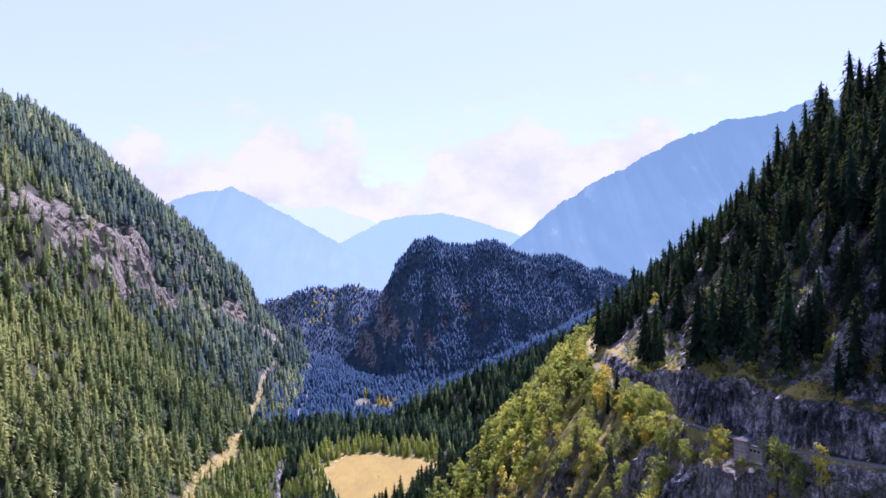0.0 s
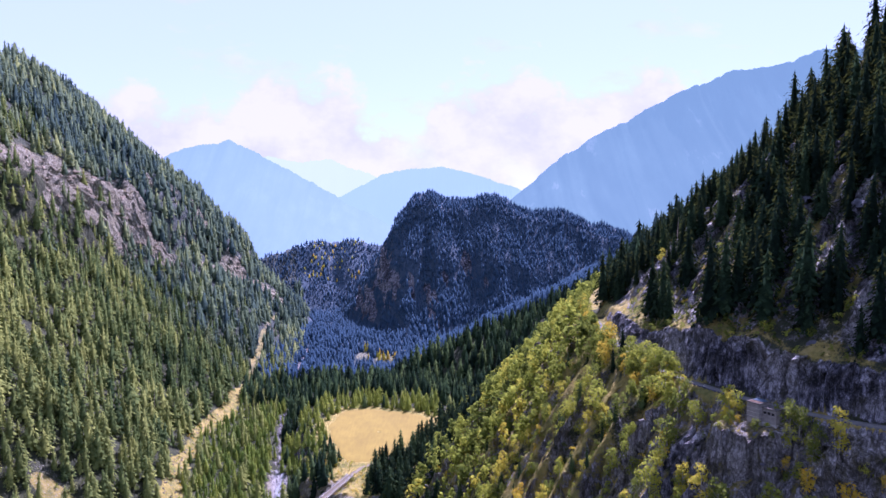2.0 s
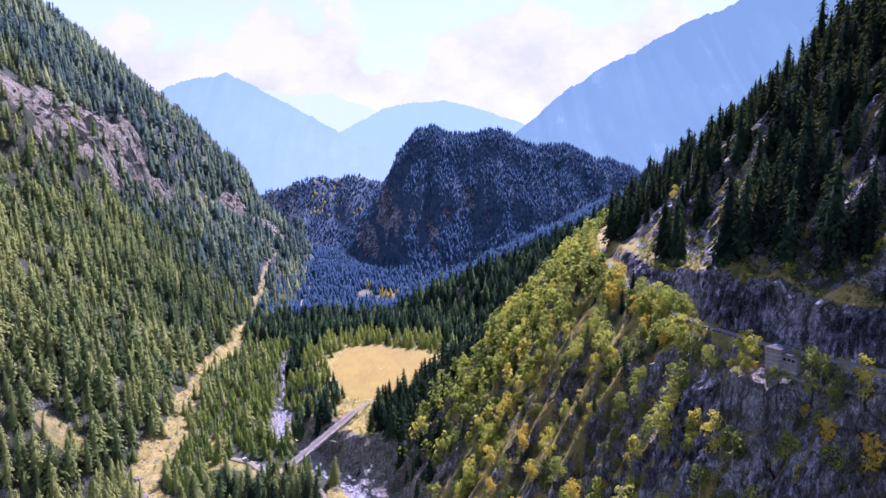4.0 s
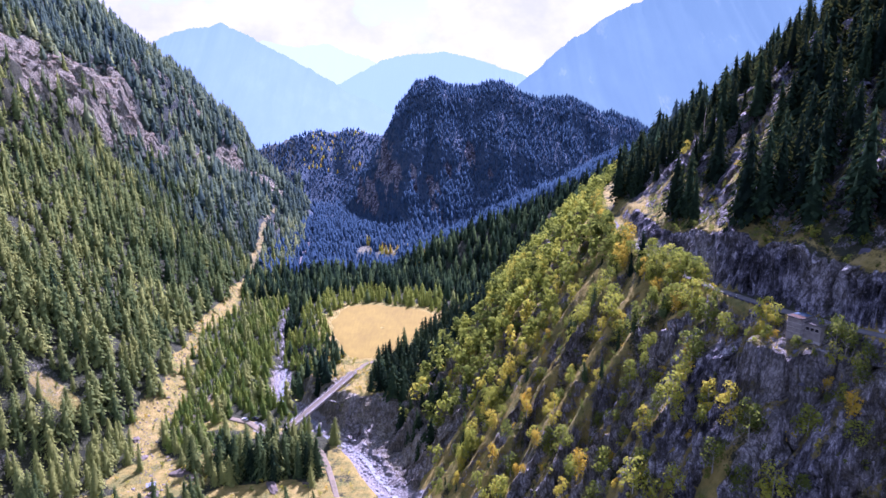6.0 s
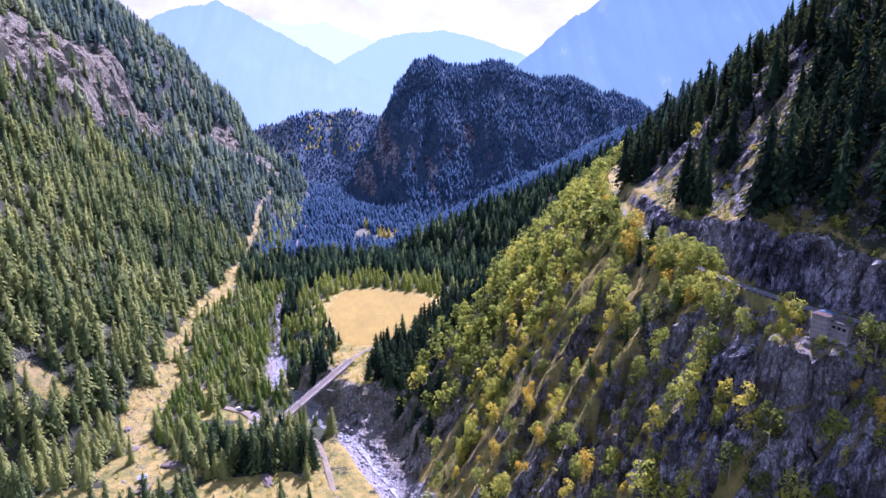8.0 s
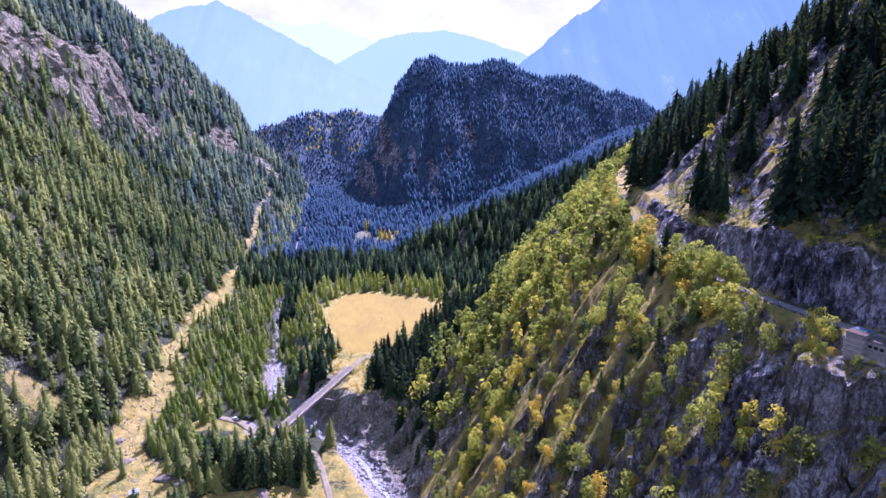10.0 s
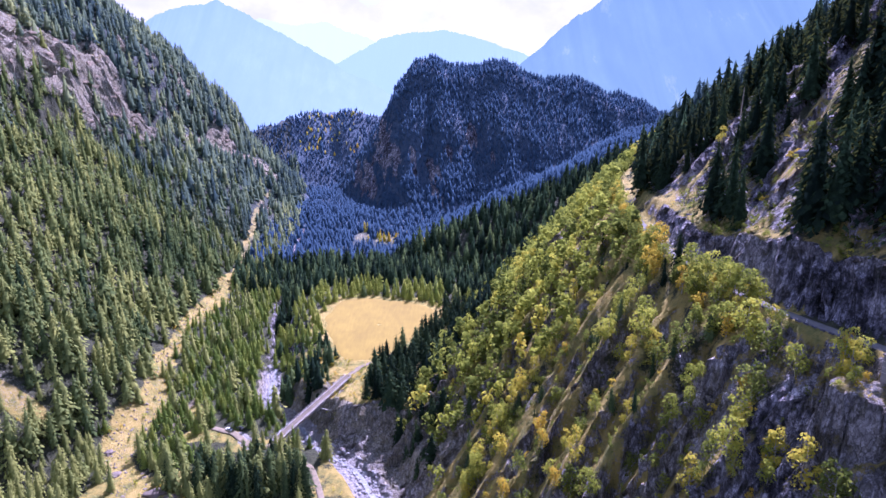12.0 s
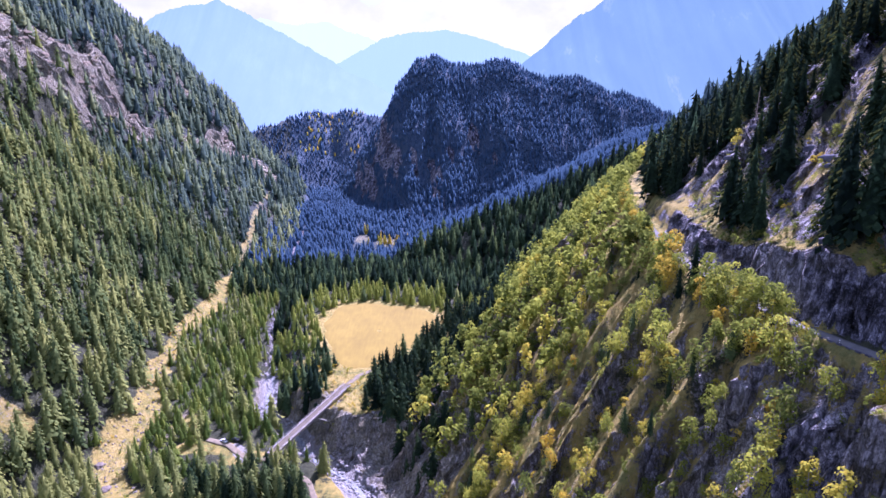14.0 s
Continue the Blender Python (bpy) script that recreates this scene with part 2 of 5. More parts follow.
    grass = ramp_node(nt, [(0.30, (0.085, 0.090, 0.024)), (0.42, (0.150, 0.155, 0.042)), (0.54, (0.325, 0.252, 0.064)), (0.70, (0.45, 0.35, 0.13))])
    nt.links.new(math_node(nt, "ADD", math_node(nt, "MULTIPLY", mid.outputs["Fac"], 0.6), math_node(nt, "MULTIPLY", big.outputs["Fac"], 0.42)), grass.inputs[0])
    grass_c = mix_node(nt, math_node(nt, "MULTIPLY", fine.outputs["Fac"], 0.35), grass.outputs[0], (0.15, 0.135, 0.048))
    floor = ramp_node(nt, [(0.35, (0.024, 0.030, 0.018)), (0.7, (0.070, 0.075, 0.040))])
    nt.links.new(mid.outputs["Fac"], floor.inputs[0])
    g = math_node(nt, "ADD", attr(nt, "grass"), math_node(nt, "MULTIPLY", math_node(nt, "SUBTRACT", mid.outputs["Fac"], 0.5), 1.3))
    g = math_node(nt, "ADD", g, math_node(nt, "MULTIPLY", math_node(nt, "SUBTRACT", fine.outputs["Fac"], 0.5), 1.2))
    g = math_node(nt, "MULTIPLY", math_node(nt, "SUBTRACT", g, 0.35), 4.0, clamp=True)
    base = mix_node(nt, g, floor.outputs[0], grass_c)
    r = math_node(nt, "ADD", attr(nt, "rock"), math_node(nt, "MULTIPLY", math_node(nt, "SUBTRACT", mid.outputs["Fac"], 0.5), 1.1))
    r = math_node(nt, "ADD", r, math_node(nt, "MULTIPLY", math_node(nt, "SUBTRACT", fine.outputs["Fac"], 0.5), 0.9))
    r = math_node(nt, "MULTIPLY", math_node(nt, "SUBTRACT", r, 0.40), 5.0, clamp=True)
    base = mix_node(nt, r, base, rock_c)
    s = math_node(nt, "ADD", attr(nt, "gravel"), math_node(nt, "MULTIPLY", math_node(nt, "SUBTRACT", fine.outputs["Fac"], 0.5), 0.8))
    s = math_node(nt, "MULTIPLY", math_node(nt, "SUBTRACT", s, 0.40), 5.0, clamp=True)
    gv = ramp_node(nt, [(0.35, (0.15, 0.145, 0.14)), (0.65, (0.33, 0.315, 0.30))])
    nt.links.new(fine.outputs["Fac"], gv.inputs[0])
    base = mix_node(nt, s, base, gv.outputs[0])
    # far ground takes a blue that imitates haze between the trees
    haze_floor = ramp_node(nt, [(0.35, (0.036, 0.060, 0.092)), (0.65, (0.056, 0.086, 0.120))])
    nt.links.new(mid.outputs["Fac"], haze_floor.inputs[0])
    base = mix_node(nt, math_node(nt, "MULTIPLY", attr(nt, "haze_tint"), math_node(nt, "SUBTRACT", 1.0, r)), base, haze_floor.outputs[0])
    nt.links.new(base, b.inputs["Base Color"])
    b.inputs["Roughness"].default_value = 0.92
    b.inputs["Specular IOR Level"].default_value = 0.2
    hgt = math_node(nt, "ADD", math_node(nt, "ADD", math_node(nt, "MULTIPLY", strata.outputs["Fac"], 2.2), fine.outputs["Fac"]), math_node(nt, "MULTIPLY", math_node(nt, "MULTIPLY", math_node(nt, "ADD", edge, math_node(nt, "MULTIPLY", chip, 0.5)), r), 0.8))
    bump(nt, b, hgt, 0.8, 1.0)
    return m


mat_ground = ground_material("mountain_ground")

build_world()

# ---- the lie of the land ----
road_x = curve_of([-600, 60, 110, 140, 164, 174, 181, 195, 202, 212, 230, 250, 294, 334, 377, 450, 525, 600, 700, 900, 1100, 5000],
                  [260, 230, 188, 148, 115, 104, 98.7, 91.2, 88.6, 85.5, 81, 79, 77.5, 79, 84, 105, 135, 175, 260, 420, 520, 800], 12)
road_z = curve_of([-600, 160, 190, 215, 240, 270, 300, 340, 420, 700], [147, 146.5, 145, 143.8, 142.3, 140.8, 141, 142.5, 145, 150])
river_x = curve_of([-600, 200, 270, 317, 340, 355, 373, 390, 413, 432, 467, 560, 700, 900, 1200, 1700, 5000],
                   [40, 10, -10, -22, -36, -43, -55, -77, -91, -112, -119, -140, -165, -185, -240, -420, -600], 6)
foot_x = curve_of([-600, 250, 314, 350, 414, 500, 576, 659, 724, 965, 1100, 1280, 1700, 5000],
                  [-260, -240, -222, -196, -174, -192, -203, -205, -220, -226, -216, -276, -380, -900])
slope_low = curve_of([-600, 330, 400, 520, 700, 5000], [1.47, 1.47, 1.12, 1.0, 0.75, 0.5])
slope_high = curve_of([-600, 310, 350, 420, 550, 800, 5000], [1.08, 1.08, 0.92, 0.70, 0.60, 0.5, 0.4])
cliff_h = curve_of([-600, 150, 185, 225, 260, 300, 340, 420, 5000], [10, 13, 14, 15, 12, 8, 8, 6, 0])


BRIDGE_A, BRIDGE_B = (-91.4, 372.5, 17.0), (-62.4, 435.0, 23.6)     # the two ends of the deck
BRIDGE_L = math.hypot(BRIDGE_B[0] - BRIDGE_A[0], BRIDGE_B[1] - BRIDGE_A[1])
BRIDGE_D = ((BRIDGE_B[0] - BRIDGE_A[0]) / BRIDGE_L, (BRIDGE_B[1] - BRIDGE_A[1]) / BRIDGE_L)


def saw(s, seed):
    """Steps along the slope: a steep rock face, then a long back; each of its own length and size."""
    ph = s + 0.55 * vnoise(s * 0.7, 0.3, seed)
    c = np.floor(ph)
    f = ph - c
    size = 0.85 + 0.55 * _grad[(c.astype(int) * 31 + seed * 17) % 512]
    return size * (step(0, 0.16, f) * (1 - f) - 0.4)


def ribs(x, y, seed):
    """Buttresses and gullies that run down the steep side, in metres sideways."""
    q = y - 0.42 * x + 5 * vnoise(x / 23, y / 23, seed + 9)
    return 9.0 * saw(q / 21.0, seed) + 3.4 * saw(q / 7.3 + 0.15 * vnoise(x / 9, y / 9, seed + 2), seed + 1) + 1.3 * vnoise(q / 2.6, x / 9.0, seed + 5)


def right_side(x, y):
    d, zr, g = x - road_x(y), road_z(y), slope_low(y)
    rb = ribs(x, y, 5)
    low = zr + g * (d + 2.6 + rb * step(3, 20, -d) * (1 - 0.75 * step(66, 92, -d) * (y < 340)))
    ledge = zr - 5.0 - 0.5 * np.maximum(-d - 12, 0) - 60 * (1 - step(0, 1, 1.9 - np.abs(y - 187.5) / 7.0))
    low = np.where(d > -16, np.maximum(low, ledge), low)
    cl = cliff_h(y) * (1 + 0.35 * vnoise(y / 13.0, 0.5, 9))
    high = zr + cl * step(4.0, 9.0, d + 0.8 * vnoise(y / 4.0, x / 9.0, 12)) + 0.5 * np.clip(d - 9.0, 0, 5.0) + 1.05 * slope_high(y) * np.maximum(d - 14.0, 0) + 0.95 * ribs(x, y, 21) * step(14, 28, d)
    high = smin(high, 430 + 0 * d, 60)
    z = np.where(d < -2.6, low, np.where(d > 4.0, high, zr))
    return z


def left_side(x, y):
    dl = foot_x(y) - x
    z = 10 + 0.86 * dl + 46 * step(150, 186, dl + 10 * fbm(x / 60, y / 60, 2, 31)) * step(520, 680, y) * (1 - step(980, 1080, y))
    z = z + 26 * step(95, 115, dl + 9 * vnoise(x / 40, y / 40, 33)) * step(960, 1060, y)
    z = z + 11 * fbm(x / 95, y / 120, 4, 35) * step(0, 90, dl)
    band = step(110, 150, dl) * (1 - step(215, 260, dl)) * step(520, 620, y)
    z = z + 9 * band * (1 - 2 * np.abs(vnoise(x / 24, y / 30, 36))) + 6 * band * (1 - 2 * np.abs(vnoise(x / 11, y / 13, 38))) + 3.5 * band * vnoise(x / 6, y / 7, 34)
    z = z + 0.07 * np.maximum(dl - 240, 0)
    crest = 446 - 0.16 * (y - 936) + 8 * vnoise(y / 60, 0, 37)
    z = smin(z, crest - 0.25 * np.maximum(-640 - x, 0), 30)
    z = z - 1.15 * np.maximum(y - 1270 - 25 * vnoise(x / 50, 3, 39), 0)
    return z


def hills(x, y):
    """The blunt wooded hill that closes the valley, with a fluted front, and a lower one behind it."""
    crest = np.interp(x, [-420, -260, -190, -140, -100, -84, -56, -17, 26, 94, 136, 210, 350, 480, 700], [-90, -44, 16, 86, 150, 188, 224, 231, 220, 229, 209, 204, 153, 104, 60])
    crest = crest + 3 * vnoise(x / 22, 1.5, 41)
    cy = 1190 + 18 * vnoise(x / 90, 0.3, 43)
    front = np.maximum(cy - y, 0)
    flute = fbm(x / 46, y / 260, 4, 45) * step(8, 60, front)
    f = front + 16 * flute
    z = crest - np.interp(f, [0, 45, 70, 130, 150, 235, 300, 420], [0, 21, 52, 104, 132, 205, 236, 262])
    z = z - 0.7 * np.maximum(y - cy, 0) + 5 * fbm(x / 30, y / 60, 3, 47)
    crest2 = np.interp(x, [-760, -606, -470, -394, -341, -296, -227, -174, -114, 0], [-60, 5, 60, 100, 122, 134, 139, 131, 131, 100]) + 4 * vnoise(x / 24, 2.5, 49)
    front2 = 1450 - y + 30 * fbm(x / 40, y / 160, 3, 51)
    z2 = crest2 - np.where(front2 > 0, np.interp(front2, [0, 30, 210, 320], [0, 14, 132, 175]), -0.8 * front2) + 5 * fbm(x / 30, y / 50, 3, 50)
    return np.maximum(z, z2)


def hill_cliffs(x, y):
    """1 on the bare rock faces of the hill's front, 0 in its woods."""
    z = hills(x, y)
    out = 0
    for cx, cz, rx, rz in ((-98, 96, 20, 46), (-128, 40, 20, 30), (38, 118, 10, 22), (-18, 60, 9, 30), (4, 96, 6, 14), (70, 88, 5, 18), (-52, 90, 5, 20)):
        q = np.hypot((x - cx + 0.25 * (z - cz)) / rx, (z - cz) / rz) + 0.55 * vnoise(x / 6, z / 16, 153) + 0.3 * vnoise(x / 3, z / 7, 154)
        out = np.maximum(out, 1 - step(0.75, 1.15, q))
    return out * (y < 1185) * (y > 930)


def height(x, y):
    x, y = np.asarray(x, float), np.asarray(y, float)
    rd = x - river_x(y)                         # to the right of the river's middle
    bank = 8.5 + 1.2 * fbm(x / 40, y / 40, 3, 61) + 7.0 * np.exp(-((x + 96) ** 2 + (y - 365) ** 2) / 260)
    bank = bank + 5 * step(620, 900, y) - 14 * step(1000, 1600, y) - 190 * step(1750, 2300, y)
    terrace = 23.6 + 0.6 * fbm(x / 50, y / 50, 2, 63)
    right_bank = 4.0 + (terrace - 4.0) * step(380, 402, y + 0.25 * (x + 40) + 4 * vnoise(x / 7, y / 7, 64)) * (1 - step(640, 760, y)) * step(9, 22, rd + 3 * vnoise(x / 6, y / 6, 65))
    right_bank = np.where(y > 1200, bank, smax(right_bank, bank * step(640, 760, y), 2))
    wd = 1 - 0.45 * step(425, 450, y) - 0.35 * step(480, 530, y)
    sink = step(-13 * wd, -7.5 * wd, rd) * (1 - step(6.5 * wd, 9 * wd, rd))
    floor = np.where(rd < 0, bank, right_bank)
    floor = floor * (1 - sink) + 1.5 * sink
    apron = smin(12 + 0.47 * (x + 75 - 0.40 * np.maximum(y - 690, 0)) + 0.03 * (y - 650), 150 - 0.05 * (y - 650), 30) - 60 * (1 - step(590, 720, y)) + 7 * fbm(x / 70, y / 70, 3, 67)
    floor = smax(floor, np.where(y < 1600, apron, -300), 6)
    z = smax(floor, left_side(x, y), 6)
    z = np.where(y < 1500, smax(z, right_side(x, y), 2.5), z)
    d = x - road_x(y)
    z = np.where((d > -2.6) & (d < 4.0) & (y < 420), road_z(y), z)
    z = smax(z, hills(x, y), 8)
    # the gorge stays open under the bridge
    u = ((x - BRIDGE_A[0]) * BRIDGE_D[0] + (y - BRIDGE_A[1]) * BRIDGE_D[1]) / BRIDGE_L
    side = np.abs((x - BRIDGE_A[0]) * BRIDGE_D[1] - (y - BRIDGE_A[1]) * BRIDGE_D[0])
    under = BRIDGE_A[2] + u * (BRIDGE_B[2] - BRIDGE_A[2]) - 2.2
    z = np.where((u > 0.02) & (u < 0.96) & (side < 9), np.minimum(z, under + np.maximum(side - 4, 0) * 0.8), z)
    return z


FIELD = (-51.5, 519)       # middle of the mown field


def field_edge(ang):
    """The radius of the field's rounded outline, by angle in radians."""
    deg = np.degrees(ang) % 360
    r = np.interp(deg, [0, 20, 39, 60, 87, 105, 123, 145, 172, 200, 225, 245, 258, 270, 290, 320, 345, 360],
                  [34, 43, 52, 54, 57, 63, 67, 50, 41, 38, 42, 53, 63, 62, 45, 34, 31, 34])
    return r * (1 + 0.035 * vnoise(ang * 3.2, 4, 71))


def in_field(x, y, grow=0.0):
    dx, dy = x - FIELD[0], y - FIELD[1]
    return np.hypot(dx, dy) < field_edge(np.arctan2(dy, dx)) + grow


SCAR_Y = np.array([300, 340, 358, 383, 400, 419, 454, 488, 538, 575, 615, 662, 700, 723, 800, 860, 960])
SCAR_X = np.array([-150, -150, -168, -181, -180, -178, -190, -195, -205, -206, -205, -211, -215, -217, -232, -242, -258])
SCAR_W = np.array([10, 10, 8, 8, 9, 7, 5, 4.5, 4.5, 4, 7, 4.5, 3, 3, 2.6, 3.4, 2.6])
PATH_Y, PATH_X = [296, 310, 346, 366, 376, 379], [-50, -54, -64, -71, -84, -92]


def clearing(x, y):
    """1 in the open strips, meadows and lots of the valley's left side, 0 in the woods."""
    w = np.interp(y, SCAR_Y, SCAR_W, 0, 0) + 3.0 * vnoise(x / 9, y / 9, 81)
    c = 1 - step(0.75, 1.25, np.abs(x - np.interp(y, SCAR_Y, SCAR_X)) / np.maximum(w, 0.1))
    lots = 0
    for mx, my, rx, ry in ((-150, 333, 29, 19), (-222, 370, 13, 8), (-172, 308, 26, 10), (-92, 316, 30, 15), (-132, 388, 17, 7), (-108, 379, 13, 8), (-152, 414, 10, 9), (-57, 326, 13, 30), (-133, 352, 8, 6)):
        q = np.hypot((x - mx) / rx, (y - my) / ry) + 0.22 * vnoise(x / 8, y / 8, 83)
        lots = np.maximum(lots, 1 - step(0.85, 1.1, q))
    return np.maximum(c, lots) * (x < river_x(y))


CRAGS = ((-442, 670, -430, 800, 44), (-430, 800, -416, 850, 40), (-416, 850, -376, 862, 25), (-356, 935, -328, 1008, 9), (-332, 1000, -310, 1047, 15), (-310, 1047, -276, 1076, 15),
         (-446, 955, -425, 1002, 18), (-392, 1046, -372, 1034, 11), (-248, 925, -249, 945, 7), (-390, 765, -382, 778, 10))     # ends and half width of the bare cliffs


def crags(x, y):
    """1 on the bare cliffs of the left slope, 0 in its woods."""
    out = 0
    for x0, y0, x1, y1, w in CRAGS:
        u = np.clip(((x - x0) * (x1 - x0) + (y - y0) * (y1 - y0)) / ((x1 - x0) ** 2 + (y1 - y0) ** 2), 0, 1)
        q = np.hypot(x - x0 - u * (x1 - x0), y - y0 - u * (y1 - y0)) / w + 0.45 * vnoise(x / 17, y / 17, 149) + 0.3 * vnoise(x / 6, y / 6, 148)
        out = np.maximum(out, 1 - step(0.75, 1.1, q))
    return out


def bare_ribs(x, y):
    """Metres from the nearest of the two bare rock ribs above the road."""
    near = 99.0
    for x0, y0, x1, y1 in ((80, 326, 140, 350), (86, 254, 145, 308)):
        u = np.clip(((x - x0) * (x1 - x0) + (y - y0) * (y1 - y0)) / ((x1 - x0) ** 2 + (y1 - y0) ** 2), 0, 1)
        near = np.minimum(near, np.hypot(x - x0 - u * (x1 - x0), y - y0 - u * (y1 - y0)))
    return near


def ground_sheet():
    xs = np.concatenate([np.linspace(-4600, -1000, 25), np.linspace(-950, -476, 60), np.arange(-470, -256, 3.4), np.arange(-256, -60, 2.4), np.arange(-60, 25, 1.6), np.arange(25, 128, 1.0), np.arange(128, 206, 1.4), np.linspace(208, 700, 60), np.linspace(740, 4600, 24)])
    ys = np.concatenate([np.linspace(-700, 130, 24), np.arange(140, 160, 1.4), np.arange(160, 290, 1.05), np.arange(290, 450, 1.75), np.arange(452, 640, 3.2), np.arange(646, 1215, 4.2), np.linspace(1225, 2000, 40), np.linspace(2060, 4900, 22)])
    X, Y = np.meshgrid(xs, ys)
    Z = height(X, Y)
    gy, gx = np.gradient(Z, ys, xs)
    steep = np.hypot(gx, gy)
    d = X - road_x(Y)
    near_right = (d > -150) & (d < 160) & (Y > 120) & (Y < 640)
    rock = step(1.15, 1.75, steep + 0.35 * fbm(X / 14, Y / 14, 3, 91))
    rock = np.where(near_right & (np.abs(d) > 5), np.clip(0.75 * step(0.35, 1.1, gy + 0.3 * fbm(X / 8, Y / 8, 3, 92)) + 0.6 * step(1.7, 2.6, steep), 0, 1), rock)
    bare = crags(X, Y)
    rock = np.where((foot_x(Y) - X > 20) & (Y > 480), 0.04 + 0.22 * step(1.0, 1.6, steep) + 0.25 * fbm(X / 13, Y / 13, 4, 90) + 0.72 * bare, rock)
    rock = np.where(near_right & (d < -6) & (d > -80) & (Y > 228), rock * 0.54, rock)
    rock = np.where(near_right & (np.abs(d) > 6), np.clip(rock + 0.30 * fbm(X / 4.5, Y / 4.5, 3, 87), 0, 1), rock)
    faces = hill_cliffs(X, Y)
    rock = np.where((Y > 900) & (X > foot_x(Y) - 10), 0.02 + 0.9 * faces, rock)
    rock = np.where((d < -5) & (d > -26) & (Y < 225) & (Y > 150), np.maximum(rock, 0.50), rock)
    low_bank = (X > river_x(Y)) & (Z < 9) & (Y < 405) & (Y > 250)
    rock = np.where(low_bank, 0.8, rock)
    rock = np.where((d > 4) & (d < 9.5) & (Y < 330), np.maximum(rock, 0.72), rock)
    ledge = step(9.0, 10.5, d) * (1 - step(13, 16, d + 2.5 * vnoise(X / 6, Y / 6, 84))) * (Y < 345) * (Y > 120)
    rock = np.where((np.abs(X - river_x(Y)) < 55) & (Y > 330) & (Y < 430) & (X > river_x(Y)) & (steep > 0.6), 1.0, rock)
    # broken rock: faces pushed in and out where it is bare
    crag = rock * np.where(near_right | ((X > -90) & (Y < 450)) | (bare > 0.2) | (faces > 0.2), 1.0, 0.0) * step(4.2, 6.5, np.abs(d))
    fold = 1 - 2 * np.abs(fbm(Y / 5.0 - X / 12.0, Z / 14.0, 4, 93, 0.6))
    slab = 1 - 2 * np.abs(fbm(X / 6.0, Z / 7.0 + Y / 9.0, 4, 94, 0.6))
    PX = X - crag * (2.2 * fold + 0.35 * vnoise(Y / 1.7, Z / 3.0, 89))
    PY = Y - crag * (1.8 * slab + 0.3 * vnoise(X / 1.6, Z / 2.4, 88))
    PZ = Z + crag * 1.7 * fbm(X / 3.6, Y / 3.6, 4, 95) + (1 - crag) * 0.35 * fbm(X / 6, Y / 6, 2, 96) * step(3.2, 6, np.abs(d)) * np.where(in_field(X, Y, 8), 0, 1)
    grass = np.clip(clearing(X, Y), 0, 1)
    rock = np.where(near_right & (d > 11) & (Y < 400), np.maximum(rock, 0.50 + 0.35 * fbm(X / 6, Y / 6, 3, 85)), rock)
    grass = np.where(near_right & (d < 0), 0.72 + 0.50 * fbm(X / 9, Y / 9, 3, 97), grass)
    grass = np.where(near_right & (d >= 0), 0.34 + 0.22 * step(240, 270, Y) + 0.55 * fbm(X / 7, Y / 7, 3, 98), grass)
    rib = (1 - step(5, 13, bare_ribs(X, Y))) * (d > 9)
    rock = rock * (1 - 0.75 * ledge) * (1 - 0.12 * rib)
    grass = np.maximum(grass, rib * (0.50 + 0.5 * fbm(X / 5, Y / 5, 2, 82)))
    grass = np.maximum(grass, 0.52 * ledge)
    grass = np.where(in_field(X, Y, 12) | ((X > river_x(Y) + 14) & (Y > 400) & (Y < 470) & (X < -30)), 0.9, grass)
    grass = np.where(((X + 105) / 9) ** 2 + ((Y - 851) / 22) ** 2 < 1, 1.0, grass)
    grass = np.where(((X + 74) / 14) ** 2 + ((Y - 832) / 14) ** 2 < 1, 1.0, grass)
    grass = np.where((foot_x(Y) - X > 70) & (Y < 1300), np.maximum(grass, 0.12 + 0.55 * bare * step(-0.1, 0.3, vnoise(X / 11, Y / 11, 146))), grass)
    gravel = 1 - step(8, 12, np.abs(X - river_x(Y)) * (1 + 0.8 * step(425, 450, Y) + 9.0 * step(478, 510, Y)))
    lot = np.hypot((0.6 * (X + 109) - 0.8 * (Y - 380)) / 17, (0.8 * (X + 109) + 0.6 * (Y - 380)) / 4.5)
    gravel = np.maximum(gravel, 1 - step(0.7, 1.1, lot))
    gravel = np.maximum(gravel, 0.36 * (1 - step(3, 16, np.abs(X - np.interp(Y, SCAR_Y, SCAR_X)) + 9 * vnoise(X / 7, Y / 7, 99))) * step(335, 350, Y) * (1 - step(620, 660, Y)))
    gravel = np.maximum(gravel, 0.40 * (1 - step(0.6, 1.2, np.hypot((X + 228) / 16, (Y - 372) / 12))))
    gravel = np.where(Y > 800, 0, gravel)
    ochre = np.maximum((foot_x(Y) - X > 20) * 1.0, ((X < 0) & (Y < 470)) * 0.75)
    ochre = np.where(near_right & (d < -4), 0.12 + 0.4 * step(230, 320, Y) + 0.3 * vnoise(X / 12, Y / 12, 83), ochre)
    n, k = X.shape
    idx = np.arange(n * k).reshape(n, k)
    quads = np.stack([idx[:-1, :-1], idx[:-1, 1:], idx[1:, 1:], idx[1:, :-1]], -1).reshape(-1, 4)
    me = tri_mesh("ground", np.stack([PX, PY, PZ], -1).reshape(-1, 3), quads, smooth=True)
    # the last attribute is the painted haze, stronger with distance
    for key, v in (("rock", rock), ("grass", grass), ("gravel", gravel), ("ochre", ochre), ("haze_tint", step(640, 1000, Y) * (1 - bare) * np.where(X > foot_x(Y) - 10, 1.0, 0.35))):
        me.attributes.new(key, "FLOAT", "POINT").data.foreach_set("value", np.ascontiguousarray(v, np.float32).ravel())
    faceted = (crag[:-1, :-1] > 0.45).ravel()
    me.polygons.foreach_set("use_smooth", ~faceted)
    ob = new("ground", me)
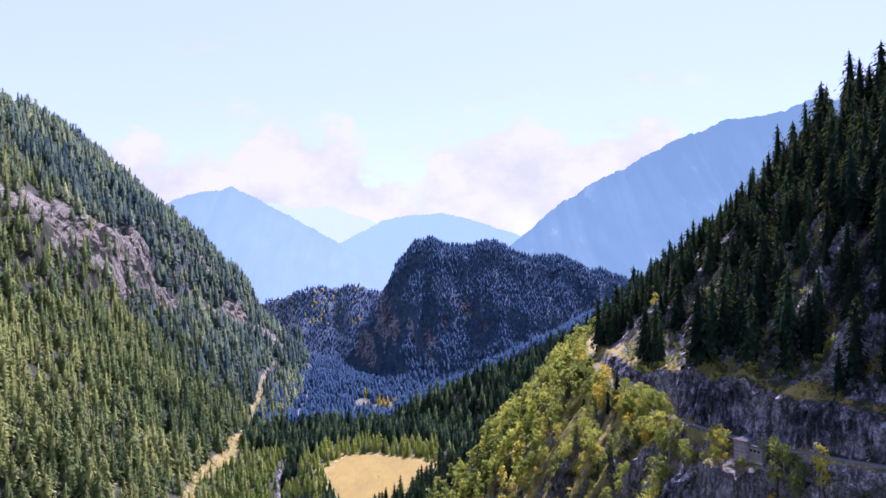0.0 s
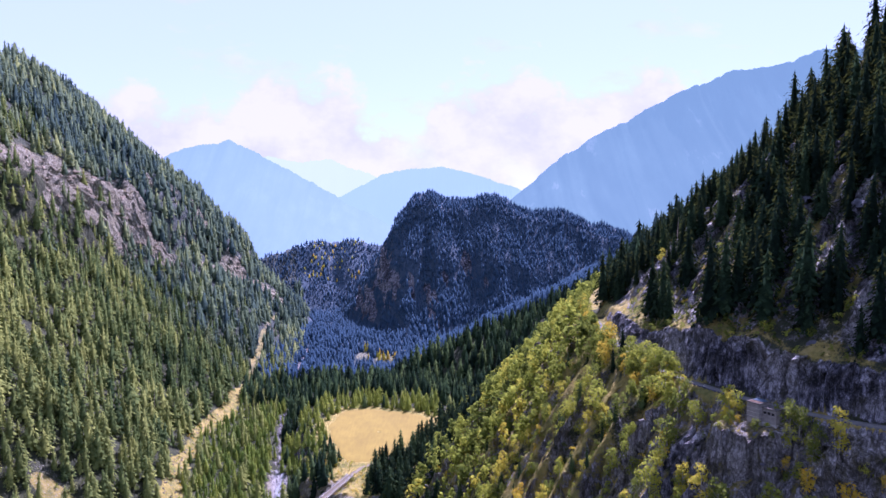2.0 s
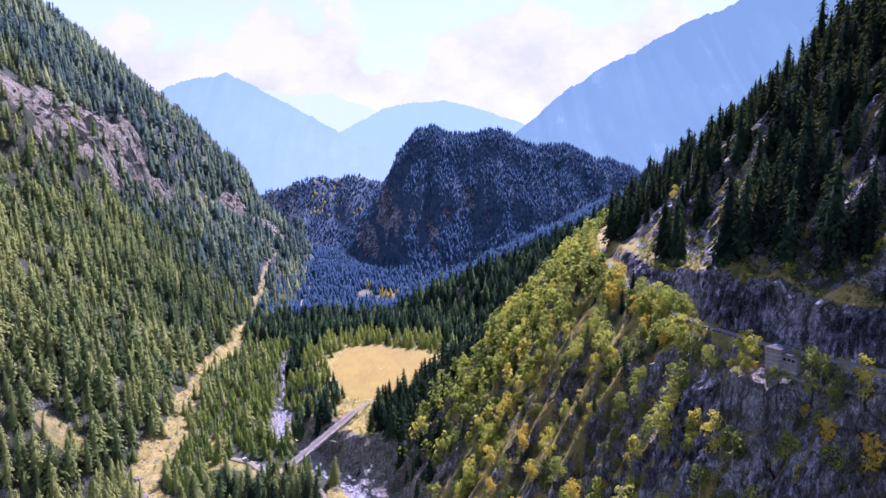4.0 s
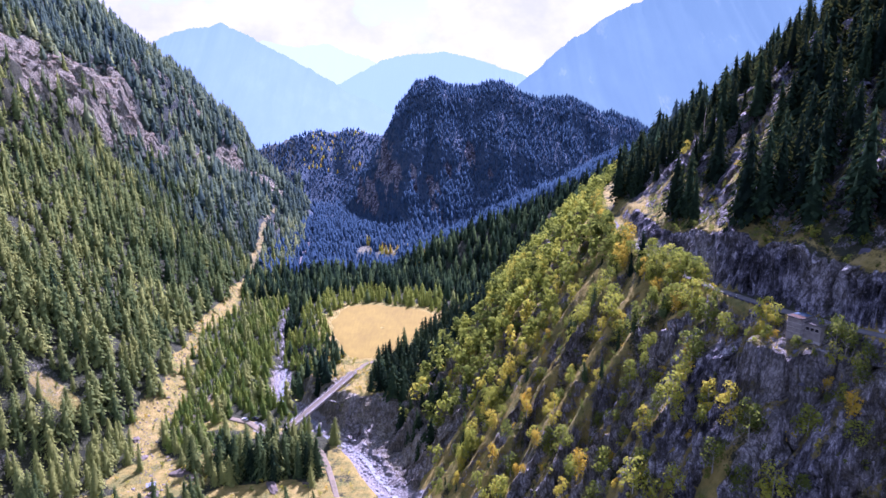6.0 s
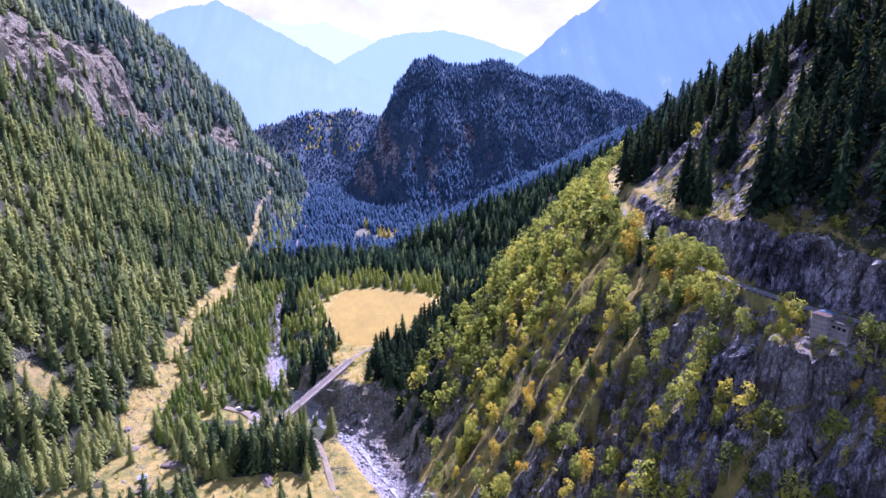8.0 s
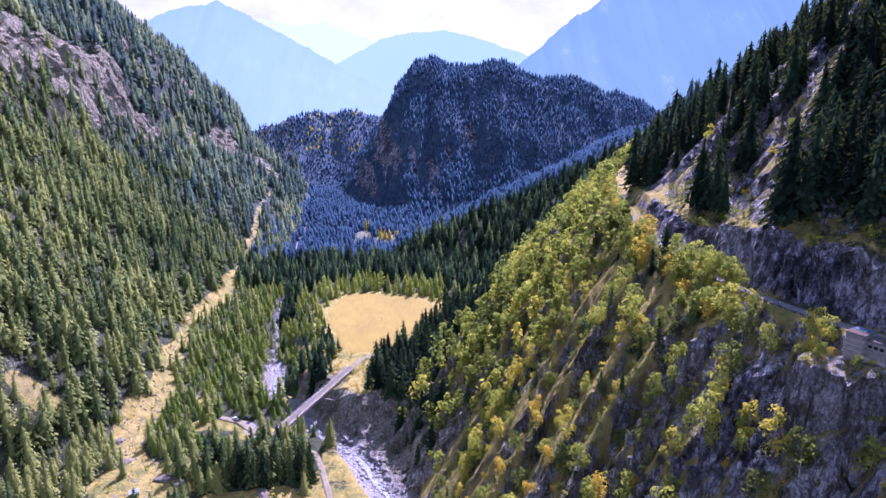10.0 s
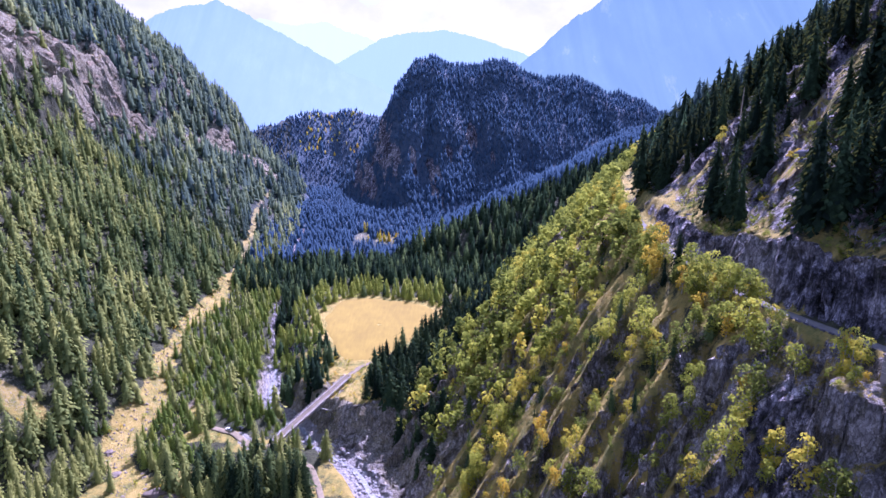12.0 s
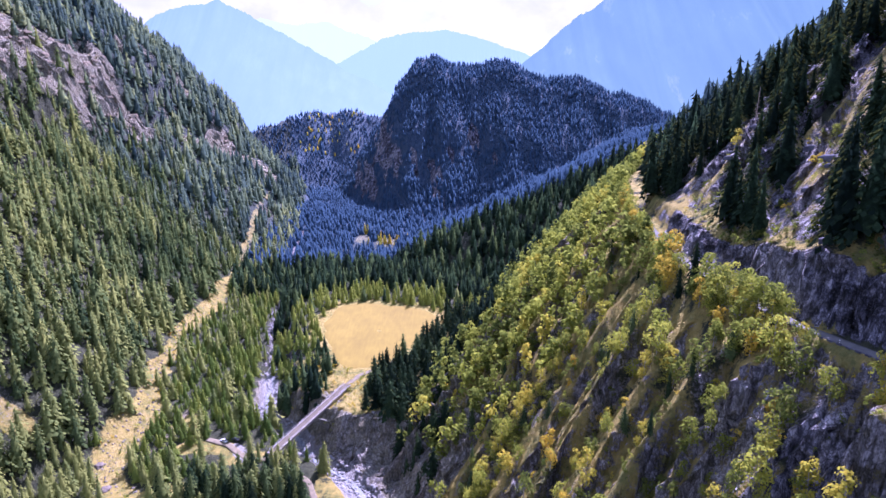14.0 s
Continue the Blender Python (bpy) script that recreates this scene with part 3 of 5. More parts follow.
    me.materials.append(mat_ground)
    return tagged(ob, "steep alpine valley ground of rock, dry grass and forest floor", "ground", kind="structure")


ground = ground_sheet()


def strip(name, ys, xs, zs, half, mat, label, category, lift=0.12, kind="structure"):
    """A ribbon of road along a line, with thickness."""
    ys, xs, zs = (np.asarray(v, float) for v in (ys, xs, zs))
    tx, ty = np.gradient(xs), np.gradient(ys)
    ln = np.hypot(tx, ty)
    nx, ny = ty / ln, -tx / ln
    wob = 1 + 0.06 * vnoise(ys / 5, xs / 5, 99)
    rows = [np.stack([xs + nx * s * half * wob, ys + ny * s * half * wob, zs + lift + h], -1) for s, h in ((-1, -0.5), (-1, 0), (-0.45, 0.05), (0.45, 0.05), (1, 0), (1, -0.5))]
    V = np.stack(rows, 1)
    n, k = V.shape[:2]
    idx = np.arange(n * k).reshape(n, k)
    quads = np.stack([idx[:-1, :-1], idx[:-1, 1:], idx[1:, 1:], idx[1:, :-1]], -1).reshape(-1, 4)
    ob = new(name, tri_mesh(name, V.reshape(-1, 3), quads))
    ob.data.materials.append(mat)
    return tagged(ob, label, category, kind=kind)


mat_asphalt = plain("worn_asphalt", (0.135, 0.132, 0.128), 0.9, scale=0.6, spread=0.25)
mat_track = plain("dusty_track", (0.19, 0.16, 0.11), 0.95, scale=0.5, spread=0.25)
_y = np.arange(120, 352, 2.0)
strip("mountain_road", _y, road_x(_y) + 0.2, road_z(_y), 1.75, mat_asphalt, "narrow pale asphalt road cut into the cliff", "road")


def field():
    a = np.linspace(0, 2 * np.pi, 120, endpoint=False)
    V, F = [], []
    rings = np.linspace(0.04, 1, 16)
    for r in rings:
        x, y = FIELD[0] + r * field_edge(a) * np.cos(a), FIELD[1] + r * field_edge(a) * np.sin(a)
        V.append(np.stack([x, y, height(x, y) + 0.25 + 0.05 * fbm(x / 3, y / 3, 2, 101) - 0.3 * (r > 0.99)], -1))
    for i in range(len(rings) - 1):
        j = np.arange(120)
        F.append(np.stack([i * 120 + j, (i + 1) * 120 + j, (i + 1) * 120 + (j + 1) % 120, i * 120 + (j + 1) % 120], -1))
    me = tri_mesh("field", np.concatenate(V), np.concatenate(F), smooth=True)
    m, nt, b, _ = material("mown_hay")
    big, row = noise_node(nt, 0.06, 5), noise_node(nt, 0.5, 5, 0.6, None, (1.0, 0.16, 1.0))
    c = ramp_node(nt, [(0.3, (0.150, 0.104, 0.010)), (0.55, (0.200, 0.142, 0.014)), (0.75, (0.250, 0.182, 0.022))])
    nt.links.new(math_node(nt, "ADD", math_node(nt, "MULTIPLY", big.outputs["Fac"], 0.5), math_node(nt, "MULTIPLY", row.outputs["Fac"], 0.5)), c.inputs[0])
    nt.links.new(c.outputs[0], b.inputs["Base Color"])
    b.inputs["Roughness"].default_value = 0.95
    bump(nt, b, row.outputs["Fac"], 0.5, 0.2)
    me.materials.append(m)
    return tagged(new("field", me), "dry golden mown hay field on a terrace", "field", kind="structure")


field()

# ---- distant mountains ----


def far_mountain(name, label, dist, dirs, ups, haze_glow, base, depth=700, rough=30, seed=0, streaks=0.0):
    """A ridge far behind the rest: a crest by direction and rise, with a fluted face falling towards the valley."""
    u = np.linspace(dirs[0], dirs[-1], 260)
    v = np.linspace(0, 1, 24)
    U, Vv = np.meshgrid(u, v)
    crest = 200 + dist * np.interp(U, dirs, ups) + rough * 0.35 * fbm(U * 60, 0 * U, 4, seed) + dist * 0.0011 * vnoise(U * 900, 0 * U, seed + 3)
    low = -150.0
    flute = fbm(U * 26, Vv * 1.6, 5, seed + 5)
    X = U * dist + Vv * 60 * fbm(U * 18, Vv * 2, 3, seed + 8)
    Y = dist - depth * Vv + rough * 2.2 * flute * Vv
    Z = crest + (low - crest) * Vv ** 0.92 + rough * flute * np.minimum(1, Vv * 4) * (1 - Vv)
    front = np.stack([X, Y, Z], -1)
    back = np.stack([front[0], np.stack([u * dist, np.full_like(u, dist + 260.0), np.full_like(u, low)], -1)])
    n, k = front.shape[:2]
    idx = np.arange((n + 2) * k).reshape(n + 2, k)
    quads = np.stack([idx[:-1, :-1], idx[1:, :-1], idx[1:, 1:], idx[:-1, 1:]], -1)
    quads = np.delete(quads, n - 1, axis=0).reshape(-1, 4)
    me = tri_mesh(name, np.concatenate([front, back]).reshape(-1, 3), quads, smooth=True)
    m, nt, b, _ = material(name)
    co = nt.nodes.new("ShaderNodeTexCoord").outputs["Object"]
    n1, n2 = noise_node(nt, 0.004, 7, 0.6, co), noise_node(nt, 0.016, 6, 0.6, co, (1.0, 0.4, 0.10))
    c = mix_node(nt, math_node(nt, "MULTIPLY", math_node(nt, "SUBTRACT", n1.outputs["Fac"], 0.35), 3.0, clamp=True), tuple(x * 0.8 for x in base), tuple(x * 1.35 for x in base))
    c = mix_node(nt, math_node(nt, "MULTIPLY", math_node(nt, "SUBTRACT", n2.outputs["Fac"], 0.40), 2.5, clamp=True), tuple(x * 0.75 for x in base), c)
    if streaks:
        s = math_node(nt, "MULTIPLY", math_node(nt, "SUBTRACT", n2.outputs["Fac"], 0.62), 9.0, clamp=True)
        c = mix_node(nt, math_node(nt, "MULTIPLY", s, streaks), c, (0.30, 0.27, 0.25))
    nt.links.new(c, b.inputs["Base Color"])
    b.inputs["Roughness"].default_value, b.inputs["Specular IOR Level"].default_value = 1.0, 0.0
    # the ridge's haze is put in as a steady emission
    b.inputs["Emission Color"].default_value, b.inputs["Emission Strength"].default_value = (*haze_glow, 1), 1.0
    me.materials.append(m)
    return tagged(new(name, me), label, "mountain", kind="structure")


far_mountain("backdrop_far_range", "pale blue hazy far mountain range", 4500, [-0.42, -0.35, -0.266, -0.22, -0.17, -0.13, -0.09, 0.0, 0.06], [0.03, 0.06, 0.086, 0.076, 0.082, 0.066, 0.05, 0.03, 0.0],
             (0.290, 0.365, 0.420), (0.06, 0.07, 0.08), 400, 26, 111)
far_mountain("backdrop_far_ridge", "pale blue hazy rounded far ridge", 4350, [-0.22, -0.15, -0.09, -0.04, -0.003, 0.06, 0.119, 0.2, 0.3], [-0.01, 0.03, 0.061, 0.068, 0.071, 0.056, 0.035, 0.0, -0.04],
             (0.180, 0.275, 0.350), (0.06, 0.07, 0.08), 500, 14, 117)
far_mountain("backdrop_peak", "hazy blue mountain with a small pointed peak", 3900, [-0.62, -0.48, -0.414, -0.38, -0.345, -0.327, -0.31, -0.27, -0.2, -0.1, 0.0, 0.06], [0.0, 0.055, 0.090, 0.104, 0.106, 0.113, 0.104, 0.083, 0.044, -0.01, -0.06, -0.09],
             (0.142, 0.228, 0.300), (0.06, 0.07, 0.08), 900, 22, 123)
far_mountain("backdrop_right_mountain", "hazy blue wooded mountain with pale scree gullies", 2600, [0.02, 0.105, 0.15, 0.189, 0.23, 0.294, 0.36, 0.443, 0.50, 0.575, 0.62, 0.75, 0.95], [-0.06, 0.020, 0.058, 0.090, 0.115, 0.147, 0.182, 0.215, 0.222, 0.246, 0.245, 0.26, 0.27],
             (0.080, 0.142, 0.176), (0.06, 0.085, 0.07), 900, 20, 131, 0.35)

# ---- trees ----


def spruce_crown(seed, whorls, per, width=0.19, sprays=0, slim=0.8, up=0.25):
    """A spruce crown one unit high: ragged whorls of drooping branches round a dark core; near ones carry hanging sprays along each branch."""
    r = np.random.default_rng(seed)
    V, F = [], []
    lop = r.uniform(0.75, 1.2, 7)
    for i in range(whorls):
        h = 0.05 + 0.91 * (i / whorls)
        reach = width * (1 - h) ** 0.72 * (1 - 0.35 * max(0, 0.16 - h) / 0.16) + 0.008
        for k in range(per):
            a = 2 * math.pi * (k + r.uniform(-0.45, 0.45)) / per + i * 0.77
            ln = reach * r.uniform(0.6, 1.15) * lop[int(a / (2 * math.pi) * 7 + h * 5) % 7]
            drop = ln * r.uniform(0.30, 0.75) + 0.008
            hh = h + r.uniform(-0.7, 0.7) * 0.9 / whorls
            if not sprays:
                w = math.pi / per * r.uniform(0.6, 1.1) * slim
                n = len(V)
                V.append((0, 0, hh + 0.02 + 0.25 * reach))
                for da, q, dz in ((-w, 0.62, 0.75), (w, 0.62, 0.75), (0, 1.0, 1.0)):
                    V.append((math.cos(a + da) * ln * q, math.sin(a + da) * ln * q, hh - drop * dz))
                F += [(n, n + 1, n + 3), (n, n + 3, n + 2)]
                continue
            for m in range(sprays):
                q = (m + r.uniform(0.45, 1.0)) / sprays
                a1 = a + r.uniform(-0.9, 0.9) * math.pi / per * (1.25 - 0.5 * q)
                rad, size = ln * q, (0.016 + (0.36 if sprays < 3 else 0.19) * reach) * r.uniform(0.65, 1.25)
                z0 = hh + 0.012 - drop * q ** 1.4
                ca, sa = math.cos(a1), math.sin(a1)
                tx, ty = -sa * size * 0.52, ca * size * 0.52
                out, fall, skew = size * r.uniform(0.35, 0.8), size * r.uniform(0.35, 0.95), r.uniform(-0.5, 0.5)
                n = len(V)
                V += [((rad - 0.4 * size) * ca, (rad - 0.4 * size) * sa, z0 + 0.35 * size), (rad * ca + tx, rad * sa + ty, z0 - 0.3 * fall),
                      ((rad + out) * ca + skew * tx, (rad + out) * sa + skew * ty, z0 - fall), (rad * ca - tx, rad * sa - ty, z0 - 0.3 * fall)]
                F += [(n, n + 1, n + 2), (n, n + 2, n + 3)]
    n, sides, core = len(V), 6, 0.40 if sprays else 0.50
    V += [(0, 0, 1.0)] + [(math.cos(2 * math.pi * k / sides) * width * core, math.sin(2 * math.pi * k / sides) * width * core, 0.05) for k in range(sides)]
    F += [(n, n + 1 + k, n + 1 + (k + 1) % sides) for k in range(sides)]
    V = np.array(V)
    out = np.stack([V[:, 0], V[:, 1], np.hypot(V[:, 0], V[:, 1]) * up + 0.006], -1)
    return V, np.array(F), out / np.linalg.norm(out, axis=1)[:, None]


def leafy_crown(seed, clumps, leaves, size, tall=1.0):
    """A broadleaf crown one unit high: leaf sprays gathered in uneven clumps."""
    r = np.random.default_rng(seed)
    V, F, N = [], [], []
    for c in range(clumps):
        h = r.uniform(0.14, 0.86)
        spread = 0.30 * math.sqrt(max(0.05, 1 - ((h - 0.5) / 0.52) ** 2)) / tall
        a = r.uniform(0, 2 * math.pi)
        ctr = np.array((math.cos(a) * spread * r.uniform(0.3, 1), math.sin(a) * spread * r.uniform(0.3, 1), h))
        rad = r.uniform(0.11, 0.20)
        for k in range(leaves):
            p = r.normal(size=3)
            p /= np.linalg.norm(p)
            p[2] = abs(p[2]) if r.random() < 0.6 else p[2]
            q = ctr + p * rad * r.uniform(0.65, 1.1) * np.array((1 / tall ** 0.5, 1 / tall ** 0.5, 1))
            u = np.cross(p, r.normal(size=3))
            u /= np.linalg.norm(u)
            w = np.cross(p + 0.6 * r.normal(size=3), u)
            w /= np.linalg.norm(w)
            s = size * r.uniform(0.6, 1.3)
            n = len(V)
            V += [q - u * s, q - w * s * 0.55, q + u * s, q + w * s * 0.55]
            F += [(n, n + 1, n + 2), (n, n + 2, n + 3)]
            out = p + 0.8 * (q - np.array((0, 0, 0.45)))
            N += [out / np.linalg.norm(out)] * 4
    return np.array(V), np.array(F), np.array(N)


def crown_normals(me, n):
    me.attributes.new("crown_normal", "FLOAT_VECTOR", "POINT").data.foreach_set("vector", np.ascontiguousarray(n, np.float32).ravel())


def planted(name, kinds, where, sizes, mat, label, category, tints, lean=0.025, turn=(0, 6.283)):
    """Many trees as one object: each a turned and scaled copy of one of the crowns."""
    r = np.random.default_rng(len(where) + 5)
    Vs, Fs, Ts, Ns, base = [], [], [], [], 0
    pick = r.integers(0, len(kinds), len(where))
    for i, (cv, cf, *soft) in enumerate(kinds):
        cn = soft[0] if soft else cv
        m = pick == i
        n = int(m.sum())
        if not n:
            continue
        a = r.uniform(turn[0], turn[1], n)
        s = sizes[m]
        wide = s * r.uniform(0.78, 1.35, n)
        ca, sa = np.cos(a)[:, None], np.sin(a)[:, None]
        x = (cv[None, :, 0] * ca - cv[None, :, 1] * sa) * wide[:, None]
        y = (cv[None, :, 0] * sa + cv[None, :, 1] * ca) * wide[:, None]
        z = cv[None, :, 2] * s[:, None]
        x = x + z * r.normal(0, lean, n)[:, None]
        y = y + z * r.normal(0, lean, n)[:, None]
        P = np.stack([x, y, z], -1) + where[m][:, None, :]
        Vs.append(P.reshape(-1, 3))
        Fs.append((cf[None] + (np.arange(n) * len(cv))[:, None, None]).reshape(-1, 3) + base)
        Ts.append(np.repeat(tints[m], len(cv)))
        Ns.append(np.stack([cn[None, :, 0] * ca - cn[None, :, 1] * sa, cn[None, :, 0] * sa + cn[None, :, 1] * ca, np.repeat(cn[None, :, 2], n, 0)], -1).reshape(-1, 3))
        base += n * len(cv)
    ob = new(name, tri_mesh(name, np.concatenate(Vs), np.concatenate(Fs), np.concatenate(Ts)))
    crown_normals(ob.data, np.concatenate(Ns))
    ob.data.materials.append(mat)
    return tagged(ob, label, category, kind="stuff")


def scatter(x0, x1, y0, y1, gap, seed):
    r = np.random.default_rng(seed)
    X, Y = np.meshgrid(np.arange(x0, x1, gap), np.arange(y0, y1, gap))
    X = X + r.uniform(-0.46, 0.46, X.shape) * gap + (np.arange(X.shape[0]) % 2 * gap / 2)[:, None]
    Y = Y + r.uniform(-0.46, 0.46, Y.shape) * gap
    return X.ravel(), Y.ravel(), r


def on_ground(x, y, sink=0.5):
    return np.stack([x, y, height(x, y) - sink], -1)


NEAR = [spruce_crown(s, 19, 7, w, 3) for s, w in ((1, 0.27), (2, 0.23), (3, 0.31), (4, 0.26))]
MID = [spruce_crown(s, 12, 7, w, 2) for s, w in ((11, 0.28), (12, 0.24), (13, 0.32), (14, 0.27))]
BROAD = [spruce_crown(s, 8, 6, w, 2) for s, w in ((61, 0.30), (62, 0.26), (63, 0.34), (64, 0.29))]
FAR = [spruce_crown(s, 5, 5, 0.34, slim=0.9) for s in (21, 22, 23)]
LIGHT = [spruce_crown(s, 7, 6, 0.31, slim=0.95) for s in (15, 16, 17, 18)]
TINY = [spruce_crown(s, 2, 5, 0.46, slim=1.3, up=0.10) for s in (24, 25, 26)]
LEAFY = [leafy_crown(s, 17, 30, 0.037, 1.15) for s in (31, 32, 33)] + [leafy_crown(s, 15, 30, 0.035, 1.7) for s in (34, 35)]
LEAFY_FAR = [leafy_crown(s, 8, 12, 0.074, 1.2) for s in (36, 37)] + [leafy_crown(s, 9, 12, 0.066, 1.9) for s in (38, 39, 40)]
LEAFY_MID = [leafy_crown(s, 11, 32, 0.040, 1.2) for s in (51, 52)] + [leafy_crown(s, 11, 32, 0.036, 1.9) for s in (54, 55, 56)]
BUSHY = [leafy_crown(s, 6, 12, 0.082) for s in (41, 42, 43)]


def left_woods():
    parts = []
    for y0, y1, gap, seed in ((290, 520, 7.0, 1), (520, 800, 7.6, 2), (800, 1310, 8.4, 3)):
        x, y, r = scatter(-780, -60, y0, y1, gap, seed)
        rd = x - river_x(y)
        ok = (rd < -9 + 3.5 * step(425, 450, y) + 4.5 * step(475, 505, y)) & (x > -0.80 * y - 30) & ((clearing(x, y) < 0.4) | (r.random(len(x)) < 0.10))
        dl = foot_x(y) - x
        thin = 0.03 + 0.16 * step(0.1, 0.45, vnoise(x / 13, y / 13, 140)) + 0.90 * crags(x, y)
        ok &= r.random(len(x)) > thin
        ok &= ~((np.abs(x - np.interp(y, PATH_Y, PATH_X)) < 5) & (y < 380))
        ok |= (np.hypot((x + 101) / 36, (y - 340) / 9) < 1) & (r.random(len(x)) < 0.30)
        ok &= (np.hypot((x + 110) / 17, (y - 380) / 9) > 1) & (rd < -9)
        ok &= ~((y > 351) & (y < 368) & (x > -136) & (x < -92) & (r.random(len(x)) < 0.8))
        parts.append(np.stack([x[ok], y[ok]], -1))
    x, y, r = scatter(-138, -64, 331, 351, 5.6, 36)
    ok = (np.hypot((x + 101) / 36, (y - 340) / 9) < 1) & (r.random(len(x)) < 0.75) & (np.abs(x - np.interp(y, PATH_Y, PATH_X)) > 5)
    parts.insert(0, np.stack([x[ok], y[ok]], -1))
    p = np.concatenate(parts)
    return p[:, 0], p[:, 1]


def tree_sizes(x, y, r, low=15, high=30):
    s = r.uniform(low, high, len(x)) * (1 + 0.30 * vnoise(x / 18, y / 18, 143))
    young = r.random(len(x)) < 0.16
    return np.where(young, s * r.uniform(0.45, 0.7, len(x)), s)


_r = np.random.default_rng(50)
lx, ly = left_woods()
ls = tree_sizes(lx, ly, _r)
_flat = (foot_x(ly) - lx < 6)
# near trees get sunlight added to their tint; tint falls up the valley
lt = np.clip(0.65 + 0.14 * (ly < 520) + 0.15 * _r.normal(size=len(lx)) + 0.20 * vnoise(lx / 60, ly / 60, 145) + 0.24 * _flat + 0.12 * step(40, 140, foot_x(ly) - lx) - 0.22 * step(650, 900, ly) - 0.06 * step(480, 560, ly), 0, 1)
ls = np.where(_flat, ls * 0.85, ls) * 0.84
_low = (ly < 366) & (lx > -138)
_group = np.hypot((lx + 101) / 38, (ly - 340) / 11) < 1
ls = np.where(_group, 22 + 3.5 * np.sin(lx * 7.0), np.where(_low, np.minimum(ls, 15 + 3 * np.sin(lx * 7.0)), ls))
lt = np.where(_group, 0.30 + 0.10 * _r.normal(size=len(lx)), lt)
near_l = (ly < 470)
near_thing = near_l & (ly < 372) & (lx > -260)
young = _flat & (ly > 372) & (ly < 700) & (_r.random(len(lx)) < 0.72)
_m = near_l & ~near_thing & ~young
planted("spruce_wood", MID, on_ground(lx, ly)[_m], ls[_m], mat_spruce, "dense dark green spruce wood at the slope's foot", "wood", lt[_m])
planted("young_larch_wood", MID, on_ground(lx, ly)[young], ls[young] * 0.62, mat_larch, "light green young larch and spruce by the torrent", "wood", np.clip(0.52 + 0.22 * _r.normal(size=int(young.sum())), 0, 1))
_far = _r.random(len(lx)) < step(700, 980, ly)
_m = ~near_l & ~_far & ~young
# share of trees given the haze-coloured needles grows up the valley
_hazed = _r.random(len(lx)) < step(600, 960, ly)
planted("high_spruce_wood", BROAD, on_ground(lx, ly)[_m & _hazed], ls[_m & _hazed], mat_distant_slope, "spruce forest higher up the steep slope, blued for haze", "wood", lt[_m & _hazed])
_m &= ~_hazed
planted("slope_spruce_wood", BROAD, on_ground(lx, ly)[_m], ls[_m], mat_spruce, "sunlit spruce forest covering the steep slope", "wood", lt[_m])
_m = ~near_l & _far & ~young
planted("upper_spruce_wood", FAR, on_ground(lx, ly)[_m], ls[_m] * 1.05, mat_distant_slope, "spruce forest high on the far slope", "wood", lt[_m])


def young_wood():
    x, y, r = scatter(-178, -112, 392, 640, 5.0, 19)
    ok = (x - river_x(y) < -10 + 9 * step(475, 505, y)) & (foot_x(y) - x < 4) & (clearing(x, y) < 0.3) & (r.random(len(x)) < 0.6) & (np.hypot((x + 121) / 12, (y - 392) / 8) > 1)
    x, y = x[ok], y[ok]
    x2, y2, r2 = scatter(-170, -108, 350, 392, 3.6, 29)
    ok = (np.hypot((x2 + 147) / 15, (y2 - 368) / 10) < 1) & (r2.random(len(x2)) < 0.75) | (np.hypot((x2 + 118) / 9, (y2 - 357) / 5) < 1) & (r2.random(len(x2)) < 0.5)
    x, y = np.concatenate([x, x2[ok]]), np.concatenate([y, y2[ok]])
    planted("young_trees", MID, on_ground(x, y), r.uniform(6, 13, len(x)), mat_larch, "dense light green young larches by the torrent", "wood", np.clip(0.6 + 0.2 * r.normal(size=len(x)), 0, 1))


young_wood()


def hill_woods():
    x, y, r = scatter(-330, 400, 985, 1212, 4.6, 5)
    ok = (r.random(len(x)) > 0.03 + 0.85 * hill_cliffs(x, y)) & (x > foot_x(y) - 4)
    x2, y2, r2 = scatter(-520, -60, 1216, 1462, 6.6, 6)
    x, y = np.concatenate([x[ok], x2]), np.concatenate([y[ok], y2])
    s = tree_sizes(x, y, r, 6, 10)
    t = np.clip(0.45 + 0.16 * r.normal(size=len(x)) + 0.15 * vnoise(x / 40, y / 40, 155), 0, 1)
    gold = (y > 1340) & (x > -300) & (x < -170) & (r.random(len(x)) < 0.16)
    planted("hill_spruce_wood", TINY, on_ground(x, y)[~gold], s[~gold], mat_far_forest, "blue-green spruce forest on the wooded hill, haze mixed into its colour", "wood", t[~gold])
    planted("hill_larch_wood", TINY, on_ground(x, y)[gold], s[gold], mat_leaf, "golden larches scattered on the far wooded hill", "wood", r.uniform(0.55, 0.9, int(gold.sum())))


hill_woods()


